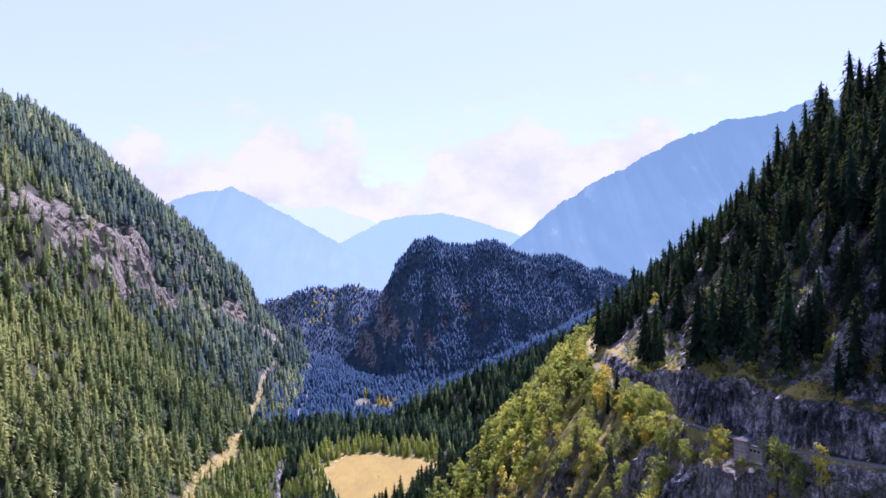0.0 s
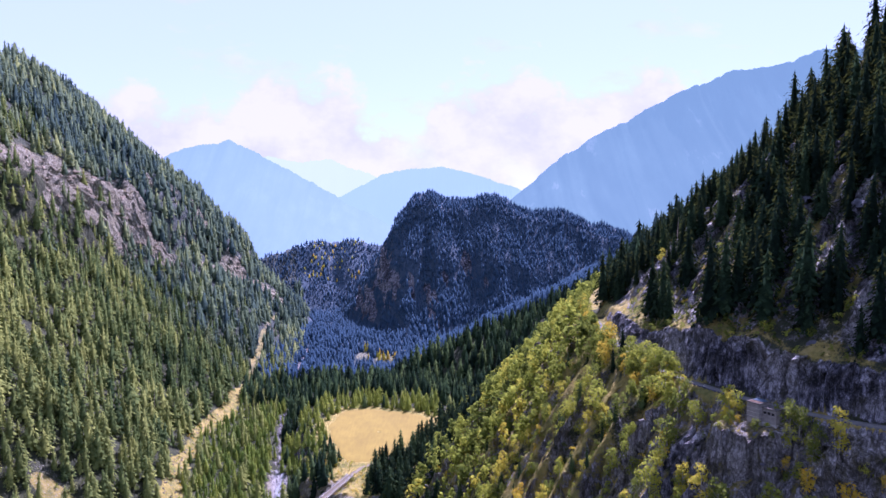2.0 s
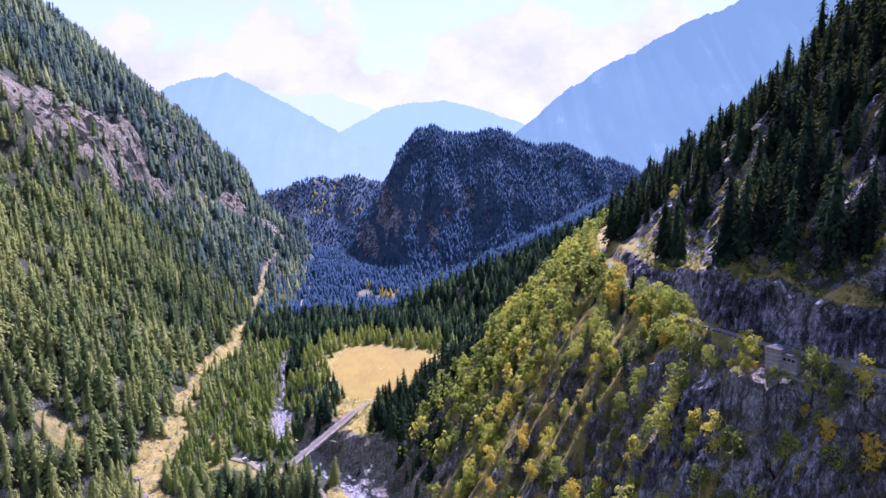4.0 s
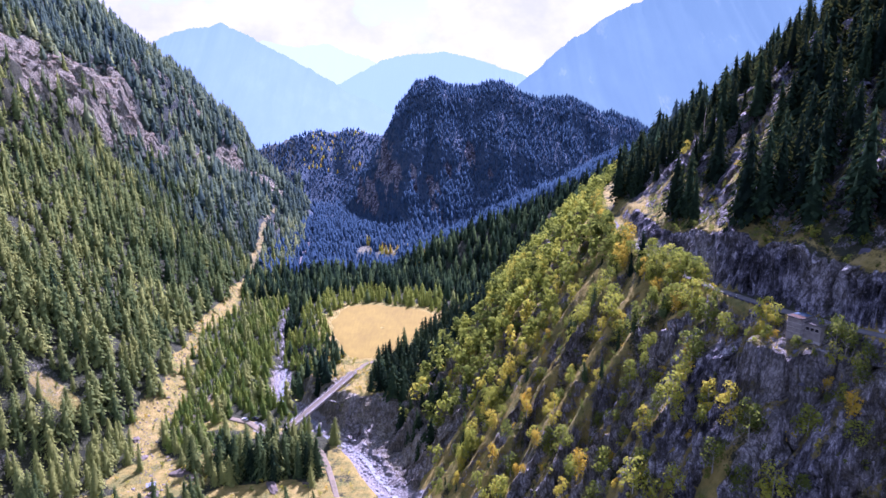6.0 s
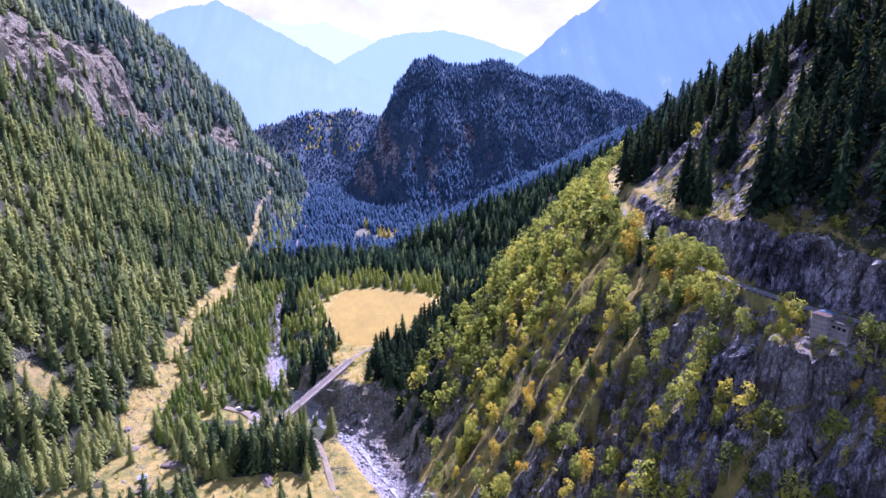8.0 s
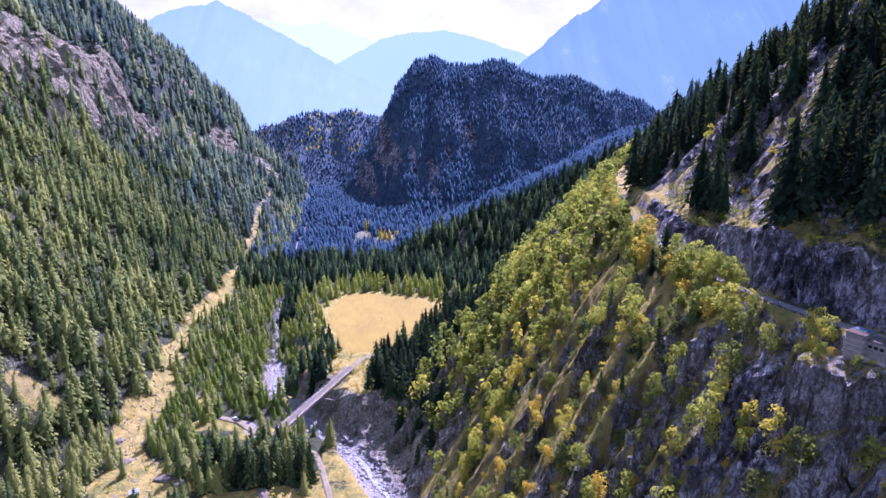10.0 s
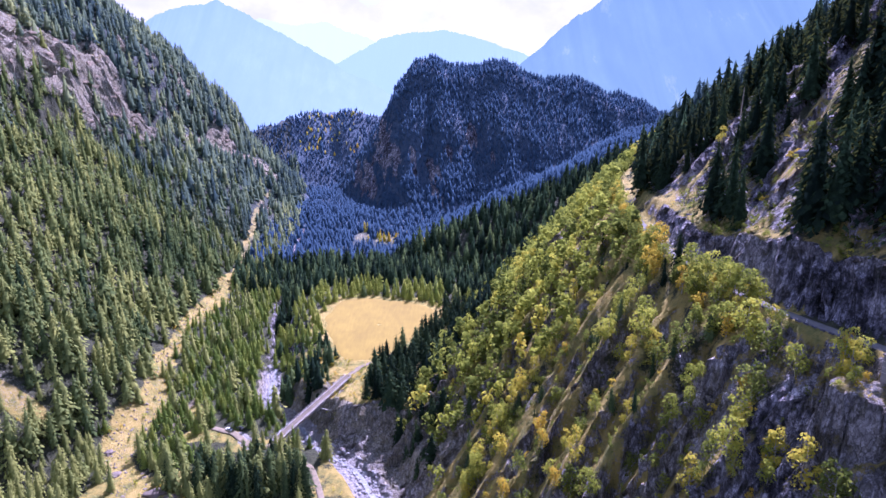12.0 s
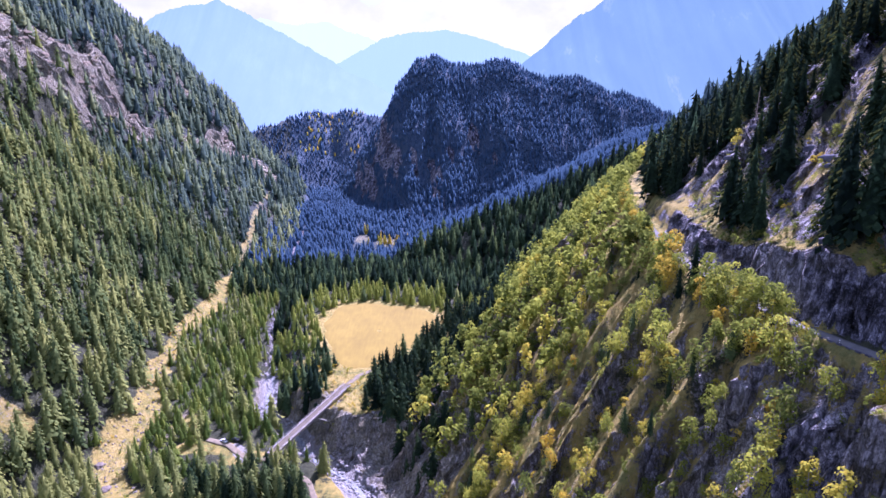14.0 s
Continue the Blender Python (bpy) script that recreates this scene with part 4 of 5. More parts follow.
def valley_woods():
    x, y, r = scatter(-270, 430, 420, 1010, 6.6, 7)
    rd, d = x - river_x(y), x - road_x(y)
    ok = (rd > 1 + 5.5 * (y < 490) + 5 * (y < 440)) & (d < 10) & ~in_field(x, y, 3.5) & (y > 414)
    ok &= ~((y < 470) & (x > -74) & (x < -43)) & ~((x > -50) & (x < -28 + 0.5 * (y - 400)) & (y < 560)) & ~((d > -70) & (y < 560) & (y > 100))
    ok |= (y > 640) & (rd <= 10) & (clearing(x, y) < 0.4) & (x > foot_x(y))
    ok &= (((x + 105) / 10) ** 2 + ((y - 838) / 36) ** 2 > 1) & (((x + 74) / 16) ** 2 + ((y - 822) / 26) ** 2 > 1)
    ok &= r.random(len(x)) > 0.06
    ok &= ~((x < foot_x(y) - 4))
    x, y = x[ok], y[ok]
    ring = in_field(x, y, 38)
    s = tree_sizes(x, y, r, 14, 22) * np.where(ring, 0.66, 1.0) * np.where(y > 740, 0.66, 1.0)
    t = np.clip(0.30 + 0.15 * r.normal(size=len(x)) + 0.42 * (ring & (y > 520)) - 0.15 * ((x > -25) & (y < 545)), 0, 1)
    bright = ring & ((y > 535) | (x < -88)) & (r.random(len(x)) < 0.85)
    planted("field_edge_larches", MID, on_ground(x, y)[bright], s[bright], mat_larch, "light green young larches along the field's edge", "wood", np.clip(t[bright] + 0.42, 0, 1))
    for nm, m, mt, lab in (("valley_spruce_wood", ~bright & (y < 720), mat_spruce, "dark spruce wood on the valley floor"), ("far_valley_spruce_wood", ~bright & (y >= 720), mat_far_forest, "spruce wood at the hill's foot with haze mixed into its colour")):
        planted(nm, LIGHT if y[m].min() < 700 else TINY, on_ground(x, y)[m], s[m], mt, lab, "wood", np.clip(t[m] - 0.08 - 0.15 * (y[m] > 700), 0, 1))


valley_woods()


def gully_wood():
    x, y, r = scatter(-52, 60, 406, 560, 5.6, 27)
    ok = (x < -28 + 0.5 * (y - 400)) & ~in_field(x, y, 8) & (x > -50 + 0.1 * (y - 410)) & (r.random(len(x)) > 0.08)
    x2, y2, r2 = scatter(-38, 0, 344, 408, 6.0, 28)
    ok2 = (r2.random(len(x2)) < 0.5) & (height(x2, y2) > 7)
    x, y = np.concatenate([x[ok], x2[ok2]]), np.concatenate([y[ok], y2[ok2]])
    planted("gully_spruce_wood", MID, on_ground(x, y), tree_sizes(x, y, r, 11, 19), mat_spruce, "dense dark spruce wood between the field and the gully", "wood", np.clip(0.16 + 0.12 * r.normal(size=len(x)), 0, 1))


gully_wood()


def autumn_larches():
    r = np.random.default_rng(91)
    x = np.concatenate([r.normal(-72, 16, 16), r.normal(-30, 9, 6), r.normal(-108, 6, 4)])
    y = np.concatenate([r.normal(818, 14, 16), r.normal(705, 10, 6), r.normal(872, 6, 4)])
    planted("autumn_larches", MID, on_ground(x, y), r.uniform(8, 14, len(x)), mat_leaf, "golden autumn larches round the small clearings", "wood", r.uniform(0.55, 1.0, len(x)))


autumn_larches()


def right_woods():
    x, y, r = scatter(60, 480, 150, 760, 7.4, 8)
    d = x - road_x(y)
    ok = (d > 15) & (x < 0.80 * y + 40) & (r.random(len(x)) > 0.20 + 0.3 * step(0.1, 0.5, vnoise(x / 14, y / 14, 157)))
    ok |= (d > 5) & (y > 352) & (y < 760) & (r.random(len(x)) > 0.25)
    ok &= bare_ribs(x, y) > 10.5 + 3 * vnoise(x / 8, y / 8, 158)
    lx2, ly2, r2 = scatter(0, 90, 235, 430, 10, 18)
    d2 = lx2 - road_x(ly2)
    ok2 = (d2 < -9) & (d2 > -85) & (r2.random(len(lx2)) < 0.40) & (height(lx2, ly2) > 25)
    x3, y3, r3 = scatter(95, 190, 150, 268, 7.0, 20)
    d3 = x3 - road_x(y3)
    ok3 = (d3 > 13) & (d3 < 70) & (r3.random(len(x3)) < 0.40) & (bare_ribs(x3, y3) > 11)
    x, y = np.concatenate([x[ok], lx2[ok2], x3[ok3]]), np.concatenate([y[ok], ly2[ok2], y3[ok3]])
    s = tree_sizes(x, y, r, 14, 27) * np.where(x < road_x(y), 0.36, 1.0)
    # above the road the tint drops almost to nothing: slope shade as needle colour
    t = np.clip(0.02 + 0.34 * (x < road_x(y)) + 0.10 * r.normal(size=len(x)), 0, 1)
    return x, y, s, t


rx_, ry_, rs_, rt_ = right_woods()
_near = (ry_ < 330) & (rx_ - road_x(ry_) < 62) & (rx_ > road_x(ry_))
_idx = np.flatnonzero(_near)
thing_r = np.zeros(len(rx_), bool)
thing_r[_idx[:170]] = True
_m = ~thing_r & (ry_ < 400) & (rx_ - road_x(ry_) < 125)
planted("cliff_spruce_wood", NEAR, on_ground(rx_, ry_)[_m], rs_[_m], mat_spruce, "spruce forest above the cliff road, needles darkened as if shaded", "wood", rt_[_m])
_m = (ry_ >= 400) & (ry_ < 480) & (rx_ - road_x(ry_) < 170)
planted("spur_spruce_wood", LIGHT, on_ground(rx_, ry_)[_m], rs_[_m], mat_spruce, "spruce forest on the rocky spur with shade put into its tint", "wood", rt_[_m])
_m = (ry_ >= 480) & (rx_ - road_x(ry_) < 170)
planted("far_spur_spruce_wood", LIGHT, on_ground(rx_, ry_)[_m], rs_[_m], mat_distant_slope, "spruce forest along the rocky spur, tinted for shade and haze", "wood", rt_[_m])


def leaf_woods():
    x, y, r = scatter(-60, 190, 150, 640, 5.0, 9)
    d = x - road_x(y)
    rb = ribs(x, y, 5)
    cover = 0.10 + 0.52 * step(275, 350, y) + 0.62 * step(-0.05, 0.40, vnoise(x / 15, y / 15, 151)) * (0.55 + 0.45 * step(-2, 3, rb))
    ok = (d < -4.5) & (d > -95 - 25 * (y > 330)) & (r.random(len(x)) < cover - 0.25 * (1 - step(-85, -55, d)) * (y < 330) - 0.2 * (rb < -3))
    ok |= (d < -4.0) & (d > -9.5) & (y > 205) & (y < 345) & ~((y > 262) & (y < 280)) & (r.random(len(x)) < 0.95)
    ok &= ~((x < -4) & (y > 335) & (y <= 402) & (r.random(len(x)) < 0.75)) & ~((x < -26 + 0.5 * (y - 400)) & (y > 400) & (y < 560)) & ~in_field(x, y, 8) & (height(x, y) > 14) & (np.hypot(x - 88, y - 185) > 10)
    x, y, d = x[ok], y[ok], d[ok]
    s = r.uniform(4.0, 12.5, len(x)) * (1 + 0.3 * step(300, 400, y))
    s = np.where((d > -9.5) & (((y > 214) & (y < 258)) | (y > 282)) & (y < 345), r.uniform(8.0, 12.0, len(x)) + 2.5 * (y > 282), s)
    t = np.clip(0.45 + 0.13 * r.normal(size=len(x)) + 0.32 * vnoise(x / 13, y / 13, 153) * (1 - 0.5 * step(280, 340, y)) + 0.10 * step(-3, 4, rb[ok]) - 0.16 * step(280, 340, y), 0, 1)
    return x, y, s, t


bx, by, bs, bt = leaf_woods()
thing_b = by < 282
_m = ~thing_b & (by < 318)
planted("birch_and_alder_wood", LEAFY_MID, on_ground(bx, by)[_m], bs[_m], mat_leaf, "yellow-green birch and alder scrub on the sunny slope", "wood", bt[_m])
_m = ~thing_b & (by >= 318)
planted("spur_birch_wood", LEAFY_FAR, on_ground(bx, by)[_m], bs[_m] * 1.1, mat_leaf, "light green birch wood along the sunny spur", "wood", bt[_m])


# ---- single trees that stand nearest ----


def crown_mesh(name, crown, tint):
    v, f, n = crown
    me = tri_mesh(name, v, f, np.full(len(v), tint))
    crown_normals(me, n)
    return me


def trunk_mesh(name, radius, top, limbs=0, seed=0):
    """A tapered trunk one unit high, with a few limbs."""
    r = np.random.default_rng(seed)
    bm = bmesh.new()
    bmesh.ops.create_cone(bm, segments=7, radius1=radius, radius2=radius * 0.25, depth=top, matrix=Matrix.Translation((0, 0, top / 2)), cap_ends=True)
    for k in range(limbs):
        a, h = 2.4 * k + r.uniform(0, 1), 0.2 + 0.5 * k / max(limbs, 1)
        m = Matrix.Translation((0, 0, h)) @ Matrix.Rotation(a, 4, "Z") @ Matrix.Rotation(radians(48), 4, "Y") @ Matrix.Translation((0, 0, 0.13))
        bmesh.ops.create_cone(bm, segments=5, radius1=radius * 0.45, radius2=radius * 0.1, depth=0.26, matrix=m, cap_ends=True)
    me = bpy.data.meshes.new(name)
    bm.to_mesh(me)
    bm.free()
    return me


def tree_kind(name, crown, tint, leaf_mat, bark_mat, radius, top, limbs, label, category, group, seed):
    root = new(name)
    tr = new("trunk", trunk_mesh("trunk", radius, top, limbs, seed))
    cr = new("crown", crown_mesh("crown", crown, tint))
    tr.data.materials.append(bark_mat)
    cr.data.materials.append(leaf_mat)
    tr.parent = cr.parent = root
    return tagged(root, label, category, group)


def plant(kinds, where, sizes, seed):
    """Sets copies of the kinds out, each turned, sized and leaning a little; the first of each kind is used as it is."""
    r = np.random.default_rng(seed)
    used = set()
    for i, (p, s) in enumerate(zip(where, sizes)):
        k = i % len(kinds) if i < len(kinds) else int(r.integers(0, len(kinds)))
        w = s * r.uniform(0.88, 1.15)
        m = Matrix.LocRotScale(Vector(p), Euler((r.normal(0, 0.02), r.normal(0, 0.02), r.uniform(0, 6.28))), None)
        ob = kinds[k] if k not in used else copy_thing(kinds[k], m)
        used.add(k)
        ob.matrix_basis = m
        ob.scale = (w, w, s)


def spruce_kinds(tones, group):
    return [tree_kind("spruce_tree", NEAR[i % 4], t, mat_spruce, mat_bark, 0.014, 0.9, 0, lab, "tree", group, i) for i, (t, lab) in enumerate(tones)]


# same needles as on the meadow, with the cliff side's shade in the tones
shade_toned_spruces = spruce_kinds(((0.0, "tall dark green spruce above the cliff, near black with painted shade"), (0.03, "tall dark green spruce with drooping branches and shade in its tint"), (0.08, "dark green spruce among rocks with shade in its tint"),
                             (0.20, "young green spruce with a narrow crown")), "spruces above the cliff road")
plant(shade_toned_spruces, np.concatenate([on_ground(rx_, ry_)[thing_r], on_ground(np.array([73.5, 71.0]), np.array([271.5, 276.0]))]), np.concatenate([rs_[thing_r], [16.0, 11.0]]), 61)
# meadow spruces, their tones raised to carry sunlight
sun_toned_spruces = spruce_kinds(((0.50, "dark green spruce on the valley meadow"), (0.62, "green spruce with sunlight put into its tint"), (0.76, "light green spruce, needles paled as if sunlit"), (0.88, "yellowish green young spruce")),
                             "spruces on the meadow")
_nl = np.flatnonzero(near_thing)[:110]
plant(sun_toned_spruces, on_ground(lx, ly)[_nl], ls[_nl], 62)
if near_thing.sum() > 110:
    _rest = np.flatnonzero(near_thing)[110:]
    planted("meadow_spruce_wood", NEAR, on_ground(lx, ly)[_rest], ls[_rest], mat_spruce, "spruce groups on the valley meadow", "wood", lt[_rest])

leafy = [tree_kind("broadleaf_tree", LEAFY[i % 5], t, mat_leaf, mat_birch_bark, 0.018, 0.75, 4, lab, "tree", "birches and alders below the road", i)
         for i, (t, lab) in enumerate(((0.20, "dark green alder on the rock slope"), (0.40, "green birch with light leaves"), (0.55, "yellow-green birch clinging to the slope"),
                                       (0.70, "yellowing birch in autumn leaf"), (0.92, "golden yellow autumn birch")))]
_ry = np.concatenate([np.arange(216, 262, 3.0), np.arange(284, 400, 3.4)])
_rr = np.random.default_rng(66)
_ry = _ry + _rr.uniform(-1, 1, len(_ry))
_rx = road_x(_ry) - _rr.uniform(3.4, 5.2, len(_ry))
_spots = ((83.0, 196.5, 7.5), (85.5, 200.5, 5.5), (93.0, 179.0, 7.0), (96.0, 174.5, 6.0), (90.0, 175.0, 5.0), (75.5, 267.5, 11.0), (72.5, 266.0, 8.0), (83.8, 190.0, 3.4), (88.5, 180.5, 2.8), (91.0, 177.5, 5.0))
_px, _py = np.array([p[0] for p in _spots]), np.array([p[1] for p in _spots])
plant(leafy, np.concatenate([on_ground(bx, by)[thing_b], on_ground(_rx, _ry), on_ground(_px, _py)]),
      np.concatenate([bs[thing_b], np.where(_ry < 270, _rr.uniform(5.5, 8.5, len(_ry)), _rr.uniform(7, 11, len(_ry))), [p[2] for p in _spots]]), 63)

# trees that stand out on the slope: place, height, kind
SINGLE = [(112, 338, 11, 3), (108, 336, 5, 1), (84, 258, 4, 2), (118, 284, 6, 1), (45.6, 266, 5.5, 4), (43, 297, 6, 4), (41, 293, 5, 4), (54, 215, 7, 1), (57, 212, 5, 1), (65.5, 203, 7, 3), (63.5, 199, 6, 2), (66.7, 233, 6.5, 3), (34, 309, 7, 2), (66, 195.5, 5, 4),
          (55.5, 267, 8, 2), (58, 262, 7, 3), (70.5, 209, 5, 1), (84.6, 199, 9, 2), (86, 195.5, 8, 2), (93.6, 180.6, 9.5, 0), (95, 178.5, 8.5, 0), (97, 174, 7.5, 0), (92, 173, 6, 1), (83, 195, 7, 2), (81.5, 190, 5, 1), (85.5, 183, 4, 0)]
_q = random.Random(17)
for (ax, ay), (ex, ey), count, wide, kinds in (((5, 296), (26, 318), 26, 3.5, (2, 2, 1, 3)), ((30, 300), (58, 336), 22, 3.5, (2, 1, 3, 3)), ((52, 268), (72, 300), 16, 3.0, (1, 2, 0, 2)), ((52, 217), (60, 226), 7, 3.0, (1, 0, 1, 3)),
                                               ((60, 236), (76, 262), 12, 3.0, (0, 1, 0, 2)), ((74, 266), (80, 226), 22, 1.3, (1, 2, 0, 1))):
    for k in range(count):
        u = _q.random()
        SINGLE.append((ax + u * (ex - ax) + _q.gauss(0, wide), ay + u * (ey - ay) + _q.gauss(0, wide), _q.uniform(5.5, 10.5), _q.choice(kinds)))
for tx, ty, tall, k in SINGLE:
    ob = copy_thing(leafy[k], Matrix.LocRotScale(Vector((tx, ty, float(height(tx, ty)) - 0.5)), Euler((0, 0, tx * 3.7)), None))
    ob.scale = (tall * 0.98, tall * 0.98, tall)

# ---- bushes, boulders, water ----


def bushes():
    x, y, r = scatter(-50, 190, 150, 520, 3.6, 15)
    d = x - road_x(y)
    ok = (((d < -3.6) & (d > -92)) | ((d > 10) & (d < 45) & (y < 330))) & (r.random(len(x)) < 0.42 + 0.30 * vnoise(x / 11, y / 11, 161) + 0.15 * (y < 265) - 0.24 * (y > 330)) & (height(x, y) > 12)
    x, y = x[ok], y[ok]
    s = 1.2 + 3.4 * r.random(len(x)) ** 1.6
    t = np.clip(np.where(r.random(len(x)) < 0.12, 0.85, 0.32 + 0.14 * r.normal(size=len(x)) + 0.2 * vnoise(x / 9, y / 9, 162)), 0, 0.95)
    x2, y2, r2 = scatter(80, 210, 150, 335, 3.2, 37)
    d2 = x2 - road_x(y2)
    ok = (d2 > 8.6) & (d2 < 24) & (r2.random(len(x2)) < 0.60)
    x, y, s = np.concatenate([x, x2[ok]]), np.concatenate([y, y2[ok]]), np.concatenate([s, r2.uniform(1.2, 4.2, int(ok.sum()))])
    t = np.concatenate([t, np.clip(0.20 + 0.16 * r2.normal(size=int(ok.sum())), 0, 0.7)])
    planted("slope_bushes", BUSHY, on_ground(x, y, 0.4), s, mat_leaf, "low green and yellow bushes on rock ledges", "bushes", t)
    x, y, r = scatter(-260, -45, 296, 640, 4.4, 16)
    ok = (x - river_x(y) < -9) & (clearing(x, y) > 0.3) & (r.random(len(x)) < 0.30 + 0.25 * (y > 410)) & (np.hypot((x + 109) / 18, (y - 380) / 12) > 1) & (np.abs(x - np.interp(y, PATH_Y, PATH_X)) > 3.5)
    x2, y2, r2 = scatter(-100, -25, 402, 470, 4.0, 17)
    ok2 = (x2 - river_x(y2) > 11) & ~in_field(x2, y2, 1) & (r2.random(len(x2)) < 0.90) & (np.abs(x2 + 62.5 - (y2 - 439) * 0.45) > 4.5)
    x, y = np.concatenate([x[ok], x2[ok2]]), np.concatenate([y[ok], y2[ok2]])
    planted("meadow_bushes", BUSHY, on_ground(x, y, 0.3), r.uniform(1.0, 3.6, len(x)), mat_leaf, "scattered bushes on the dry meadow", "bushes", np.clip(0.55 + 0.25 * r.normal(size=len(x)), 0, 0.95))


bushes()


def stone_forms(count):
    forms = []
    for k in range(count):
        bm = bmesh.new()
        bmesh.ops.create_icosphere(bm, subdivisions=1, radius=1.0)
        r = np.random.default_rng(200 + k)
        sq = r.uniform(0.55, 1.0, 3)
        for v in bm.verts:
            v.co = Vector([c * q for c, q in zip(v.co, sq)]) * r.uniform(0.72, 1.2)
        forms.append((np.array([v.co[:] for v in bm.verts]), np.array([[v.index for v in f.verts] for f in bm.faces])))
        bm.free()
    return forms


STONES = stone_forms(5)


def ledge_forms(count):
    """Jagged slabs, long along y, with a broken face and a sloping back."""
    forms = []
    for k in range(count):
        r = np.random.default_rng(300 + k)
        n = 7
        t = np.linspace(-1, 1, n)
        top = 0.5 * (1 - np.abs(t) ** 2) + r.uniform(-0.12, 0.28, n)
        rows = [(0.55, -0.7 + 0 * t), (0.42, top * 0.35), (0.16, top), (-0.25, top * 0.8), (-1.0, -0.7 + 0 * t)]
        V = np.concatenate([np.stack([px + r.uniform(-0.16, 0.16, n), 1.7 * t + r.uniform(-0.12, 0.12, n), z + r.uniform(-0.1, 0.1, n)], -1) for px, z in rows])
        F = []
        for a in range(len(rows) - 1):
            for b in range(n - 1):
                i = a * n + b
                F += [(i, i + 1, i + n + 1), (i, i + n + 1, i + n)]
        forms.append((V, np.array(F)))
    return forms


LEDGES = ledge_forms(6)
mat_stone = plain("river_stone", (0.25, 0.25, 0.255), 0.85, scale=0.8, spread=0.35, relief=0.1)


mat_scree = plain("scree_stone", (0.20, 0.18, 0.15), 0.9, scale=0.8, spread=0.4)


def stones():
    r = np.random.default_rng(70)
    y = r.uniform(290, 505, 3400)
    x = river_x(y) + r.uniform(-1, 1, len(y)) * 9.5 * (1 - 0.45 * step(425, 450, y) - 0.3 * step(480, 520, y))
    s = 0.3 + 1.5 * r.random(len(y)) ** 3
    planted("river_boulders", STONES, on_ground(x, y, 0.1), s, mat_stone, "pale grey boulders filling the torrent bed", "boulders", r.random(len(y)))
    y = r.uniform(300, 660, 1500)
    x = np.interp(y, SCAR_Y, SCAR_X) + r.normal(0, 7, len(y))
    keep = clearing(x, y) > 0.5
    x, y = x[keep], y[keep]
    planted("scree_stones", STONES, on_ground(x, y, 0.1), 0.25 + 0.9 * r.random(len(y)) ** 3, mat_scree, "loose stones along the cleared strip", "stones", r.random(len(y)))


stones()


mat_crag = plain("pale_crag_rock", (0.22, 0.18, 0.13), 0.95, scale=0.12, spread=0.6, relief=0.4)
mat_cliff = plain("violet_grey_cliff_rock", (0.105, 0.105, 0.13), 0.95, scale=0.3, spread=0.55, relief=0.25)


def crag_rocks():
    """Ledges and knobs that stand out of the bare parts of both slopes."""
    x, y, r = scatter(-480, -230, 640, 1100, 4.6, 31)
    ok = (crags(x, y) > 0.6) & (r.random(len(x)) < 0.45)
    x, y = x[ok], y[ok]
    sz = r.uniform(0.9, 2.4, len(x))
    planted("crag_rocks", LEDGES, on_ground(x, y, 0.0) - np.array((0, 0, 0.55)) * sz[:, None], sz, mat_crag, "pale weathered rock ledges on the steep slope", "rocks", np.zeros(len(x)), turn=(-0.7, 0.5))
    x, y, r = scatter(20, 200, 160, 350, 3.4, 33)
    d = x - road_x(y)
    up = (d > 11) & (d < 90)
    ok = (up & (ribs(x, y, 21) > -1.0) & (r.random(len(x)) < 0.20))
    x, y = x[ok], y[ok]
    sz = r.uniform(0.6, 2.0, len(x))
    x2, y2, r2 = scatter(80, 240, 150, 335, 1.35, 38)
    d2 = x2 - road_x(y2)
    ok = (d2 < -9) & (d2 > -30) & (y2 < 215) & (r2.random(len(x2)) < 0.03)
    x, y, sz = np.concatenate([x, x2[ok]]), np.concatenate([y, y2[ok]]), np.concatenate([sz, r2.uniform(0.4, 1.1, int(ok.sum()))])
    planted("cliff_rocks", LEDGES, on_ground(x, y, 0.0) - np.array((0, 0, 0.45)) * sz[:, None], sz, mat_cliff, "jagged violet-grey rocks on the cliff slopes", "rocks", np.zeros(len(x)), turn=(2.7, 4.2))


crag_rocks()


def torrent():
    y = np.arange(280, 505, 1.5)
    x = river_x(y) + 2.2 * vnoise(y / 14, 0.2, 171)
    half = (1.3 + 0.8 * vnoise(y / 9, 1.2, 173)) * (1 - 0.4 * step(436, 480, y))
    rows = [np.stack([x + half * k, y, 1.95 + 0.12 * fbm(x / 1.5 + k, y / 1.5, 2, 175)], -1) for k in np.linspace(-1, 1, 7)]
    V = np.stack(rows, 1)
    n, k = V.shape[:2]
    idx = np.arange(n * k).reshape(n, k)
    quads = np.stack([idx[:-1, :-1], idx[:-1, 1:], idx[1:, 1:], idx[1:, :-1]], -1).reshape(-1, 4)
    m, nt, b, _ = material("torrent_water")
    foam = noise_node(nt, 0.9, 6, 0.7)
    c = ramp_node(nt, [(0.45, (0.09, 0.11, 0.125)), (0.72, (0.28, 0.30, 0.31))])
    nt.links.new(foam.outputs["Fac"], c.inputs[0])
    nt.links.new(c.outputs[0], b.inputs["Base Color"])
    b.inputs["Roughness"].default_value = 0.5
    bump(nt, b, foam.outputs["Fac"], 0.8, 0.2)
    me = tri_mesh("water", V.reshape(-1, 3), quads, smooth=True)
    me.materials.append(m)
    tagged(new("water", me), "white foaming mountain torrent between boulders", "river", kind="structure")


torrent()


